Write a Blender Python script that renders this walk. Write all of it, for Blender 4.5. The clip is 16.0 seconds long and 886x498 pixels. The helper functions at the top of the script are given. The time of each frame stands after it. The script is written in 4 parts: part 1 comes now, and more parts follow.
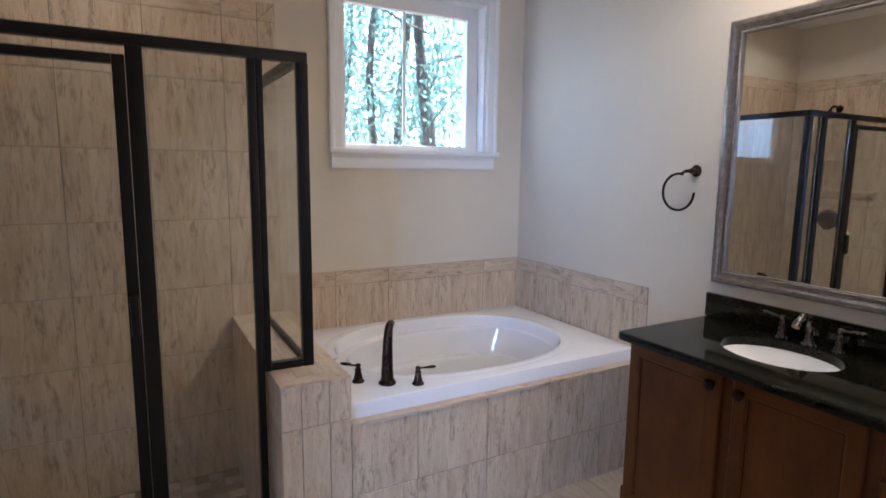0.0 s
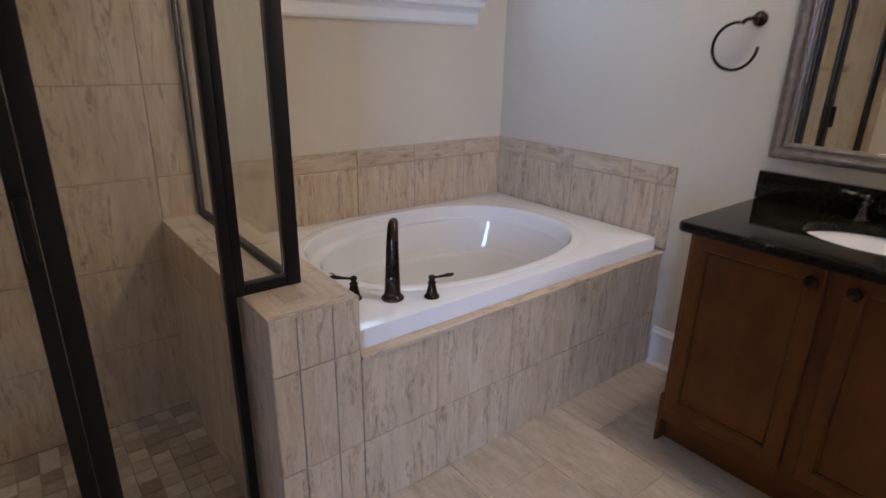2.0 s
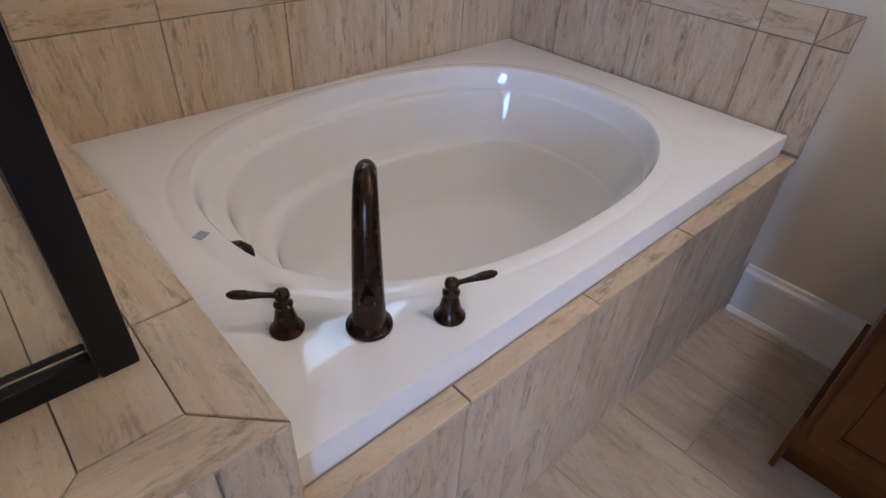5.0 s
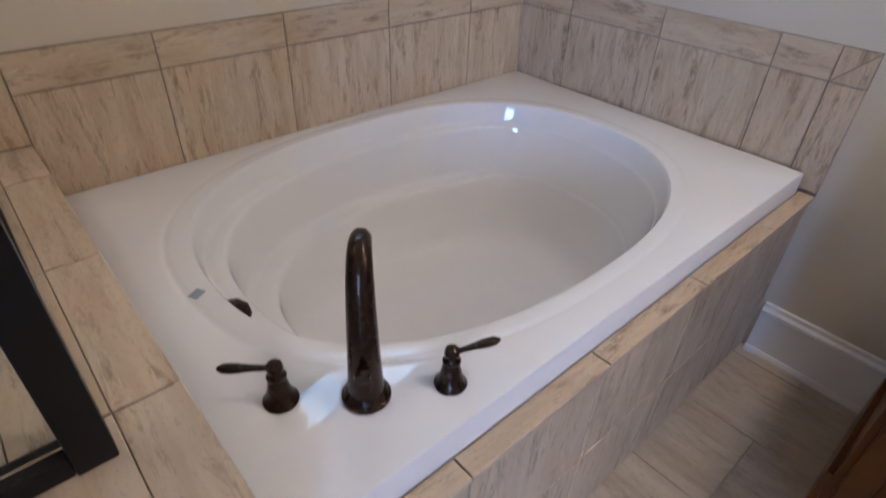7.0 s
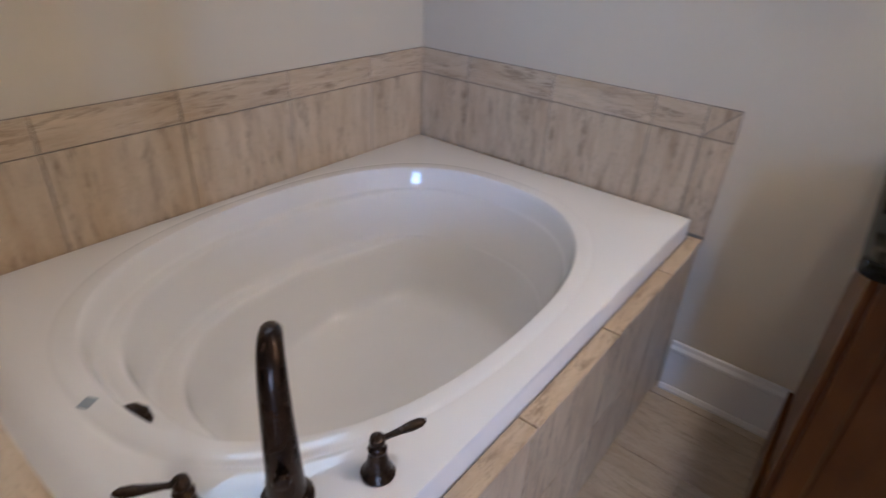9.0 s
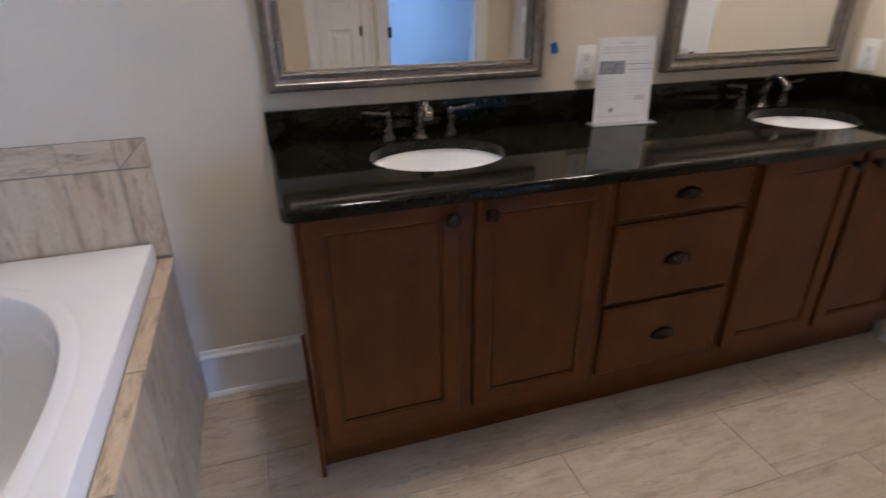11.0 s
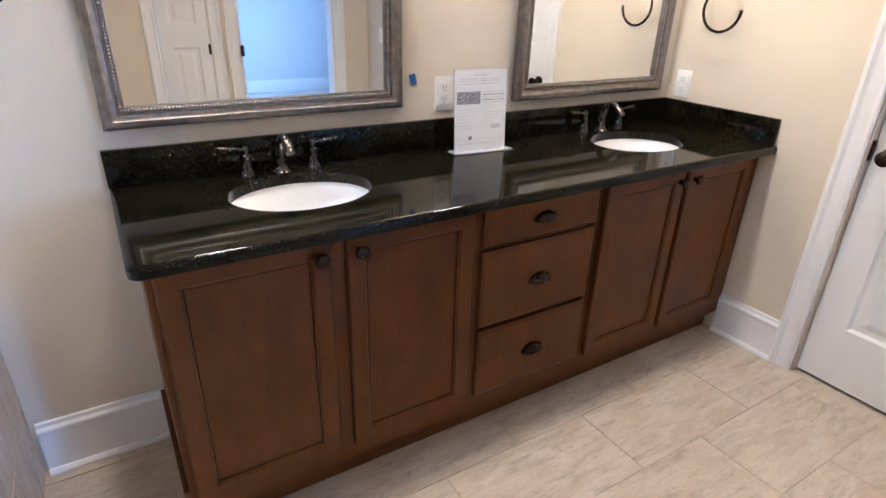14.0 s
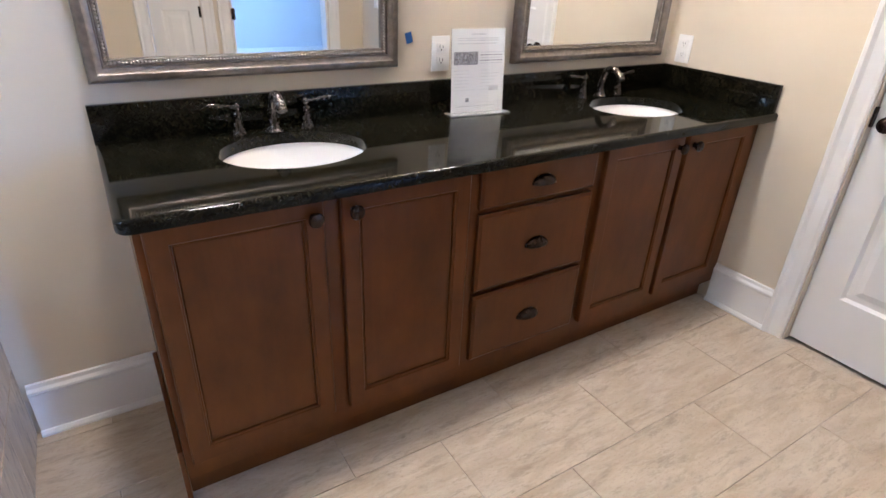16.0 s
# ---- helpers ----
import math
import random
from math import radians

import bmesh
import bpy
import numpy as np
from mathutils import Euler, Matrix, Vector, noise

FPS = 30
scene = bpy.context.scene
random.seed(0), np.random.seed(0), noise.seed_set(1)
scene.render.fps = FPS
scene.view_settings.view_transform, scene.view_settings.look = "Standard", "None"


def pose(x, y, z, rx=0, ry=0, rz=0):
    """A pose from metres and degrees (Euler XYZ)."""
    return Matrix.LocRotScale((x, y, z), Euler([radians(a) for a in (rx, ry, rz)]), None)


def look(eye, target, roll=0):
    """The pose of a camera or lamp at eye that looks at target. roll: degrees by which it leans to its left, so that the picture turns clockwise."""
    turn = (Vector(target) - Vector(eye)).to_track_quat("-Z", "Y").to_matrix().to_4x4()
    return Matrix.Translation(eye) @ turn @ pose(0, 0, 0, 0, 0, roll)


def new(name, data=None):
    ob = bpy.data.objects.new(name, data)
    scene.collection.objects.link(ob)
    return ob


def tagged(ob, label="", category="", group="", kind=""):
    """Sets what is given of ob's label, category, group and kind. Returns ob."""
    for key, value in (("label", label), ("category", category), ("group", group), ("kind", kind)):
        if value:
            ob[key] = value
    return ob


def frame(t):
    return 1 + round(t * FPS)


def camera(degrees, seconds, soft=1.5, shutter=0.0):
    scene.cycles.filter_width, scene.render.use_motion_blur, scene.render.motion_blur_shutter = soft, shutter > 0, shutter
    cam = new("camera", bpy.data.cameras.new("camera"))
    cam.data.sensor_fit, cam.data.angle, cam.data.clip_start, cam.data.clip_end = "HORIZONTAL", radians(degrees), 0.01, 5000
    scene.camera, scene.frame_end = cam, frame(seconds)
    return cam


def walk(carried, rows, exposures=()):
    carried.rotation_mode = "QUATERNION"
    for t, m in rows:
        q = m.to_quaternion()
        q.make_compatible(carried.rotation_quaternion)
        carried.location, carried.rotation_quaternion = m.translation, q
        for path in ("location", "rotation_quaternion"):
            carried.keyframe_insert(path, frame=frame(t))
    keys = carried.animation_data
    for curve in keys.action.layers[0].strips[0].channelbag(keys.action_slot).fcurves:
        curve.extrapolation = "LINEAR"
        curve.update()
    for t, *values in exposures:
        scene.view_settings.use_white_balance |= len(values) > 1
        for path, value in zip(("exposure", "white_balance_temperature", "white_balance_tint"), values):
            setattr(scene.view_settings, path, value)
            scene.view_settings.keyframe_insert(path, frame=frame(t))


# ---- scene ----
cam = camera(77.0, 16.0, shutter=0.5)
EXPOSURES = ((0, 2.95, 5260, 15), (1, 2.88, 5200, 15), (2.5, 2.72, 5680, 16), (4, 2.71, 5580, 16), (7, 2.77, 5400, 16), (9, 2.73, 5560, 16), (10.2, 2.64, 5540, 16), (12.3, 3.76, 5300, 15), (16, 3.9, 5300, 15))
PATH = [
    (0, (-2.196, -2.951, 1.488), (-1.237, -1.218, 1.207), 0.7),
    (0.5, (-2.26, -2.826, 1.461), (-1.254, -1.139, 1.084), 2.3),
    (1, (-2.308, -2.69, 1.431), (-1.152, -1.135, 0.948), 1.1),
    (1.5, (-2.304, -2.541, 1.4), (-1.113, -1.041, 0.822), 2.0),
    (2, (-2.221, -2.3, 1.366), (-1.049, -0.823, 0.698), 1.1),
    (2.5, (-2.144, -2.112, 1.352), (-0.993, -0.712, 0.508), 0.7),
    (3, (-2.067, -1.913, 1.343), (-0.795, -0.649, 0.456), 2.6),
    (3.5, (-1.948, -1.731, 1.321), (-0.635, -0.569, 0.359), 2.0),
    (4, (-1.743, -1.559, 1.259), (-0.56, -0.409, 0.128), 2.9),
    (6.3, (-1.632, -1.394, 1.224), (-0.566, -0.26, -0.03), 3.4),
    (6.5, (-1.617, -1.394, 1.24), (-0.565, -0.26, -0.03), 3.2),
    (7, (-1.613, -1.382, 1.271), (-0.514, -0.186, 0.104), 2.2),
    (7.5, (-1.612, -1.386, 1.298), (-0.458, -0.114, 0.275), 1.4),
    (8, (-1.612, -1.395, 1.294), (-0.463, -0.108, 0.284), 1.2),
    (8.5, (-1.601, -1.388, 1.296), (-0.464, -0.092, 0.283), 0.6),
    (9, (-1.589, -1.362, 1.297), (-0.217, -0.305, 0.297), 3.0),
    (9.5, (-1.625, -1.300, 1.290), (-0.015, -0.592, 0.343), 0.3),
    (9.8, (-1.640, -1.303, 1.285), (0.066, -0.832, 0.352), 0.4),
    (10, (-1.660, -1.316, 1.287), (0.086, -1.040, 0.360), 0.2),
    (10.2, (-1.686, -1.347, 1.287), (0.085, -1.277, 0.367), -0.4),
    (12.3, (-1.738, -1.433, 1.393), (-0.157, -2.356, 0.588), 1.5),
    (12.5, (-1.731, -1.431, 1.391), (-0.154, -2.363, 0.589), 1.5),
    (13, (-1.707, -1.429, 1.381), (-0.139, -2.378, 0.581), 2.1),
    (13.5, (-1.694, -1.428, 1.38), (-0.139, -2.388, 0.569), 1.7),
    (14, (-1.697, -1.429, 1.375), (-0.158, -2.394, 0.538), 1.8),
    (14.5, (-1.7, -1.424, 1.368), (-0.167, -2.391, 0.523), 2.1),
    (15, (-1.705, -1.425, 1.357), (-0.184, -2.389, 0.487), 2.0),
    (15.5, (-1.7, -1.426, 1.348), (-0.193, -2.392, 0.456), 2.3),
    (16, (-1.691, -1.428, 1.331), (-0.198, -2.394, 0.416), 2.6),
]
walk(cam, [(t, look(eye, target, roll)) for t, eye, target, roll in PATH], EXPOSURES)

# ---- light ----
world = bpy.data.worlds.new("sky")
scene.world = world
world.use_nodes = True
wn, wl = world.node_tree.nodes, world.node_tree.links
sky = wn.new("ShaderNodeTexSky")
sky.sky_type, sky.sun_disc = "NISHITA", False
sky.sun_elevation, sky.sun_rotation = radians(66), radians(80)
sky.dust_density, sky.air_density = 5.0, 1.2
wl.new(sky.outputs[0], wn["Background"].inputs[0])
wn["Background"].inputs[1].default_value = 0.07


def lamp(name, kind, energy, color, m, size=0.1, size_y=0.0):
    data = bpy.data.lights.new(name, kind)
    data.energy, data.color = energy, color
    if kind == "AREA":
        data.shape, data.size, data.size_y = "RECTANGLE", size, size_y or size
    elif kind == "SUN":
        data.angle = radians(0.5)
    else:
        data.shadow_soft_size = size
    ob = new(name, data)
    ob.matrix_world = m
    return ob


WARM, COOL = (1.0, 0.83, 0.64), (0.36, 0.58, 1.0)
lamp("sun", "SUN", 4.0, (1.0, 0.95, 0.88), look((16, 2.8, 36), (0, 0, 0)))
# Third entry: an unseen light added to warm the shower's upper walls.
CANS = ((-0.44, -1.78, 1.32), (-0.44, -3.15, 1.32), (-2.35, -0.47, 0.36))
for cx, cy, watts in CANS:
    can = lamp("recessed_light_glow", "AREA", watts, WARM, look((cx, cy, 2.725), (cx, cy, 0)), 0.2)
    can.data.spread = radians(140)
lamp("sconce_glow", "POINT", 2.2, (1.0, 0.76, 0.50), pose(-0.13, -2.515, 1.70), 0.05)
lamp("bedroom_window_daylight", "AREA", 33, COOL, look((-5.3, -5.3, 1.45), (-3.6, -2.6, 0.9)), 2.2, 1.7).data.spread = radians(130)

# ---- materials ----
def nodes_of(name):
    m = bpy.data.materials.new(name)
    m.use_nodes = True
    t = m.node_tree
    return m, t.nodes, t.links, t.nodes["Principled BSDF"]


def ramp(n, stops):
    r = n.new("ShaderNodeValToRGB")
    while len(r.color_ramp.elements) < len(stops):
        r.color_ramp.elements.new(0.5)
    for e, (p, c) in zip(r.color_ramp.elements, stops):
        e.position, e.color = p, (*c, 1)
    return r


def coords(n, l, scale, source="Object", scatter=False):
    tc, mp = n.new("ShaderNodeTexCoord"), n.new("ShaderNodeMapping")
    mp.inputs["Scale"].default_value = scale
    out = tc.outputs[source]
    if scatter:
        info, add, mul = n.new("ShaderNodeObjectInfo"), n.new("ShaderNodeVectorMath"), n.new("ShaderNodeVectorMath")
        mul.operation, mul.inputs[1].default_value = "SCALE", (1, 1, 1)
        comb = n.new("ShaderNodeCombineXYZ")
        for k, f in enumerate((31.0, 17.0, 7.0)):
            mm = n.new("ShaderNodeMath")
            mm.operation, mm.inputs[1].default_value = "MULTIPLY", f
            l.new(info.outputs["Random"], mm.inputs[0])
            l.new(mm.outputs[0], comb.inputs[k])
        l.new(out, add.inputs[0])
        l.new(comb.outputs[0], add.inputs[1])
        out = add.outputs[0]
    l.new(out, mp.inputs[0])
    return mp.outputs[0]


def noise_tex(n, l, vec, scale, detail=4.0, rough=0.55, distort=0.0):
    t = n.new("ShaderNodeTexNoise")
    t.inputs["Scale"].default_value, t.inputs["Detail"].default_value = scale, detail
    t.inputs["Roughness"].default_value, t.inputs["Distortion"].default_value = rough, distort
    l.new(vec, t.inputs["Vector"])
    return t.outputs["Fac"]


def mixed(n, l, a, b, fac, mode="MIX"):
    m = n.new("ShaderNodeMix")
    m.data_type, m.blend_type = "RGBA", mode
    for socket, v in ((m.inputs[6], a), (m.inputs[7], b), (m.inputs[0], fac)):
        if isinstance(v, (int, float)):
            socket.default_value = v
        elif isinstance(v, tuple):
            socket.default_value = (*v, 1)
        else:
            l.new(v, socket)
    return m.outputs[2]


def bump(n, l, height, strength, p, distance=0.002):
    b = n.new("ShaderNodeBump")
    b.inputs["Strength"].default_value, b.inputs["Distance"].default_value = strength, distance
    l.new(height, b.inputs["Height"])
    l.new(b.outputs[0], p.inputs["Normal"])


def plain(name, color, rough=0.5, metal=0.0, vary=0.08, scale=6.0, bumps=0.0, coat=0.0, spread=0.1):
    """A painted, metal or plastic surface with slight stains in tone and gloss."""
    m, n, l, p = nodes_of(name)
    v = coords(n, l, (1, 1, 1))
    f = noise_tex(n, l, v, scale, 5)
    dark = tuple(c * (1 - vary) for c in color)
    light = tuple(min(1, c * (1 + vary)) for c in color)
    r = ramp(n, [(0.3, dark), (0.7, light)])
    l.new(f, r.inputs[0])
    l.new(r.outputs[0], p.inputs["Base Color"])
    g = n.new("ShaderNodeMapRange")
    g.inputs["To Min"].default_value, g.inputs["To Max"].default_value = max(0.02, rough - spread * rough), rough + spread * rough
    l.new(noise_tex(n, l, v, scale * 5, 3), g.inputs["Value"])
    l.new(g.outputs[0], p.inputs["Roughness"])
    p.inputs["Metallic"].default_value = metal
    p.inputs["Coat Weight"].default_value = coat
    p.inputs["Coat Roughness"].default_value = 0.08
    if bumps:
        bump(n, l, noise_tex(n, l, v, scale * 60, 2), bumps, p, 0.001)
    return m


def travertine(name, pale, tan, dark, rough=0.35, veins=1.0, stretch=(15, 2.4, 15)):
    """Vein-cut stone look: long streaks and broken pitted veins along local y, different on every tile."""
    m, n, l, p = nodes_of(name)
    band = noise_tex(n, l, coords(n, l, stretch, scatter=True), 1.5, 6, 0.65, 0.6)
    fine = noise_tex(n, l, coords(n, l, (85, 40, 85), scatter=True), 1.7, 5, 0.75, 0.1)
    vein = noise_tex(n, l, coords(n, l, (25, 4.2, 25), scatter=True), 1.6, 8, 0.75, 0.45)
    crumb = noise_tex(n, l, coords(n, l, (46, 17, 46), scatter=True), 1.5, 5, 0.7, 0.6)
    blotch = noise_tex(n, l, coords(n, l, (6, 2.4, 6), scatter=True), 1.3, 4)
    r = ramp(n, [(0.33, tan), (0.5, tuple(0.35 * a + 0.65 * b for a, b in zip(tan, pale))), (0.58, pale), (0.72, tuple(min(1, c * 1.13) for c in pale))])
    l.new(band, r.inputs[0])
    pits = ramp(n, [(0.30, tuple(0.5 + 0.3 * c for c in tan)), (0.45, (1, 1, 1)), (0.7, (1, 1, 1))])
    l.new(fine, pits.inputs[0])
    c = mixed(n, l, r.outputs[0], pits.outputs[0], 0.9, "MULTIPLY")
    lines = ramp(n, [(0.38, (1, 1, 1)), (0.445, (0.65, 0.65, 0.65)), (0.49, (0, 0, 0))])
    l.new(vein, lines.inputs[0])
    broken = ramp(n, [(0.38, (0.1, 0.1, 0.1)), (0.60, (veins,) * 3)])
    l.new(crumb, broken.inputs[0])
    gate = ramp(n, [(0.36, (0.35 * veins,) * 3), (0.56, (veins,) * 3)])
    l.new(noise_tex(n, l, coords(n, l, (8, 1.8, 8), scatter=True), 1.3, 3), gate.inputs[0])
    mask = mixed(n, l, mixed(n, l, lines.outputs[0], broken.outputs[0], 1.0, "MULTIPLY"), gate.outputs[0], 1.0, "MULTIPLY")
    c = mixed(n, l, c, dark, mask)
    soft = ramp(n, [(0.32, tuple(0.65 * a + 0.35 * b for a, b in zip(tan, pale))), (0.62, pale)])
    l.new(blotch, soft.inputs[0])
    c = mixed(n, l, c, soft.outputs[0], 0.28)
    l.new(c, p.inputs["Base Color"])
    g = n.new("ShaderNodeMapRange")
    g.inputs["To Min"].default_value, g.inputs["To Max"].default_value = rough * 0.8, rough * 1.35
    l.new(fine, g.inputs["Value"])
    l.new(g.outputs[0], p.inputs["Roughness"])
    bump(n, l, fine, 0.12, p, 0.001)
    return m


def wood(name, light, dark, rough=0.32):
    m, n, l, p = nodes_of(name)
    g = noise_tex(n, l, coords(n, l, (38, 38, 2.2), scatter=True), 1.3, 6, 0.6, 0.6)
    b = noise_tex(n, l, coords(n, l, (5, 5, 3), scatter=True), 1.6, 5, 0.6)
    r = ramp(n, [(0.3, dark), (0.7, light)])
    l.new(b, r.inputs[0])
    r2 = ramp(n, [(0.3, tuple(c * 0.8 for c in light)), (0.6, light)])
    l.new(g, r2.inputs[0])
    l.new(mixed(n, l, r.outputs[0], r2.outputs[0], 0.35), p.inputs["Base Color"])
    p.inputs["Roughness"].default_value = rough
    p.inputs["Specular IOR Level"].default_value = 0.22
    bump(n, l, g, 0.06, p, 0.001)
    return m


def granite(name):
    """Polished near-black stone with olive and brown crystals of two sizes."""
    m, n, l, p = nodes_of(name)
    v = coords(n, l, (1, 1, 1))
    out = []
    for scale, lo, hi in ((260, (0.0022, 0.0023, 0.0018), (0.016, 0.0145, 0.0095)), (95, (0.002, 0.0022, 0.0018), (0.026, 0.022, 0.012))):
        vo = n.new("ShaderNodeTexVoronoi")
        vo.inputs["Scale"].default_value = scale
        l.new(v, vo.inputs["Vector"])
        sep = n.new("ShaderNodeSeparateColor")
        l.new(vo.outputs["Color"], sep.inputs[0])
        r = ramp(n, [(0.0, lo), (0.55, tuple(0.7 * a + 0.3 * b for a, b in zip(lo, hi))), (0.82, tuple(0.4 * a + 0.6 * b for a, b in zip(lo, hi))), (1.0, hi)])
        l.new(sep.outputs[0], r.inputs[0])
        out.append(r.outputs[0])
    spot = ramp(n, [(0.48, (0, 0, 0)), (0.62, (0.8, 0.8, 0.8))])
    l.new(noise_tex(n, l, v, 55, 5, 0.6), spot.inputs[0])
    cloud = ramp(n, [(0.35, (0.45, 0.48, 0.42)), (0.7, (1.5, 1.45, 1.2))])
    l.new(noise_tex(n, l, v, 14, 5), cloud.inputs[0])
    l.new(mixed(n, l, mixed(n, l, out[0], out[1], spot.outputs[0]), cloud.outputs[0], 1.0, "MULTIPLY"), p.inputs["Base Color"])
    p.inputs["Roughness"].default_value = 0.05
    p.inputs["Specular IOR Level"].default_value = 0.21
    return m


def glass_mat(name, tint=(1, 1, 1), rough=0.0):
    m, n, l, p = nodes_of(name)
    p.inputs["Base Color"].default_value = (*tint, 1)
    p.inputs["Transmission Weight"].default_value = 1.0
    p.inputs["Roughness"].default_value = rough
    p.inputs["IOR"].default_value = 1.45
    return m


def glow(name, color, strength):
    m, n, l, p = nodes_of(name)
    p.inputs["Base Color"].default_value = (*color, 1)
    p.inputs["Emission Color"].default_value = (*color, 1)
    p.inputs["Emission Strength"].default_value = strength
    return m


def mosaic(name):
    m, n, l, p = nodes_of(name)
    info = n.new("ShaderNodeObjectInfo")
    r = ramp(n, [(0.0, (0.23, 0.17, 0.115)), (0.35, (0.36, 0.28, 0.20)), (0.7, (0.47, 0.39, 0.29)), (1.0, (0.56, 0.48, 0.37))])
    l.new(info.outputs["Random"], r.inputs[0])
    f = noise_tex(n, l, coords(n, l, (1, 1, 1), scatter=True), 30, 5)
    r2 = ramp(n, [(0.3, (0.75, 0.72, 0.68)), (0.6, (1, 1, 1))])
    l.new(f, r2.inputs[0])
    l.new(mixed(n, l, r.outputs[0], r2.outputs[0], 1.0, "MULTIPLY"), p.inputs["Base Color"])
    p.inputs["Roughness"].default_value = 0.55
    return m


PAINT = plain("wall_paint", (0.645, 0.57, 0.445), 0.7, vary=0.03, scale=1.5, bumps=0.08)
CEIL = plain("ceiling_paint", (0.78, 0.76, 0.72), 0.8, vary=0.02, scale=2)
WHITE = plain("white_trim_paint", (0.78, 0.77, 0.745), 0.35, vary=0.025, scale=3)
STONE = travertine("wall_tile_stone", (0.61, 0.49, 0.345), (0.455, 0.325, 0.20), (0.14, 0.078, 0.038))
FLOORSTONE = travertine("floor_tile_stone", (0.535, 0.455, 0.35), (0.40, 0.31, 0.21), (0.21, 0.165, 0.115), 0.4, 0.9, (12, 3.6, 12))
GROUT = plain("grout", (0.25, 0.21, 0.165), 0.9, vary=0.15, scale=30)
FGROUT = plain("floor_grout", (0.47, 0.405, 0.32), 0.9, vary=0.15, scale=30)
BRONZE = plain("oil_rubbed_bronze", (0.045, 0.028, 0.019), 0.27, 0.85, vary=0.3, scale=12)
FRAMEMETAL = plain("dark_bronze_frame", (0.007, 0.0065, 0.0065), 0.42, 0.0, vary=0.2, scale=12)
FRAMEMETAL.node_tree.nodes["Principled BSDF"].inputs["Specular IOR Level"].default_value = 0.25
ACRYLIC = plain("white_acrylic", (0.80, 0.785, 0.765), 0.03, vary=0.012, scale=2)
ACRYLIC.node_tree.nodes["Principled BSDF"].inputs["IOR"].default_value = 1.52
PORCELAIN = plain("white_porcelain", (0.82, 0.81, 0.79), 0.08, vary=0.01, scale=3, coat=0.5)
WOOD = wood("cherry_stained_wood", (0.137, 0.044, 0.0082), (0.054, 0.016, 0.0032))
GRANITE = granite("black_granite")
PEWTER = plain("pewter_frame_finish", (0.23, 0.20, 0.17), 0.32, 0.75, vary=0.25, scale=40)
BEAD = plain("worn_silver_bead", (0.42, 0.38, 0.33), 0.5, 0.7, vary=0.3, scale=60)
TAPMETAL = plain("brushed_bronze", (0.085, 0.074, 0.066), 0.27, 0.9, vary=0.35, scale=30)
MIRROR = plain("mirror_silver", (0.9, 0.91, 0.9), 0.01, 1.0, vary=0.0, spread=0.0)
GLASS = glass_mat("clear_glass", (0.95, 0.98, 0.97))
ACRYLGLASS = glass_mat("clear_acrylic")
ACRYLFOOT = plain("clear_acrylic_edge", (0.75, 0.76, 0.77), 0.2, vary=0.02)
ACRYLFOOT.node_tree.nodes["Principled BSDF"].inputs["Transmission Weight"].default_value = 0.7
PAPER = plain("white_paper", (0.66, 0.66, 0.655), 0.6, vary=0.01)
INK = plain("grey_print", (0.50, 0.50, 0.51), 0.7, vary=0.2, scale=60)
DARKINK = plain("dark_print", (0.22, 0.22, 0.24), 0.7, vary=0.8, scale=140)
PLASTIC = plain("white_plastic", (0.80, 0.79, 0.76), 0.3, vary=0.01)
SLOT = plain("dark_slot", (0.03, 0.03, 0.03), 0.6)
TAPE = plain("blue_tape", (0.03, 0.13, 0.42), 0.6, vary=0.1, scale=40)
STICKER = plain("grey_sticker", (0.28, 0.32, 0.37), 0.4)
BULB = glow("frosted_lamp_glass", (1.0, 0.80, 0.55), 0.9)
BARK = plain("bark", (0.115, 0.10, 0.09), 0.9, vary=0.4, scale=12, bumps=0.5)
LEAF = plain("leaf", (0.07, 0.105, 0.075), 0.5, vary=0.45, scale=0.9)
GROUND = plain("leaf_litter", (0.22, 0.17, 0.11), 0.95, vary=0.4, scale=1.2)
CARPET = plain("bedroom_carpet", (0.5, 0.46, 0.4), 0.95, vary=0.08, scale=40)
MOSAIC = mosaic("mosaic_stone")
ln, ll = LEAF.node_tree.nodes, LEAF.node_tree.links
tr, mx = ln.new("ShaderNodeBsdfTranslucent"), ln.new("ShaderNodeMixShader")
tr.inputs[0].default_value, mx.inputs[0].default_value = (0.20, 0.35, 0.29, 1), 0.55
ll.new(ln["Principled BSDF"].outputs[0], mx.inputs[1])
ll.new(tr.outputs[0], mx.inputs[2])
ll.new(mx.outputs[0], ln["Material Output"].inputs[0])

# ---- mesh helpers ----
def link(name, bm, material, parent=None, label="", smooth=False, at=None):
    bmesh.ops.recalc_face_normals(bm, faces=bm.faces)
    me = bpy.data.meshes.new(name)
    bm.to_mesh(me)
    bm.free()
    if smooth:
        me.shade_smooth()
        me.set_sharp_from_angle(angle=radians(38))
    me.materials.append(material)
    ob = new(name, me)
    if at is not None:
        ob.matrix_basis = at
    if parent is not None:
        ob.parent = parent
    if label:
        tagged(ob, label)
    return ob


def part(name, bm, material, parent, label="", smooth=True, at=None):
    return link(name, bm, material, parent, label, smooth, at)


def thing(name, label, category, group="", kind="", at=None):
    ob = new(name)
    ob.empty_display_size = 0.05
    if at is not None:
        ob.matrix_basis = at
    return tagged(ob, label, category, group, kind)


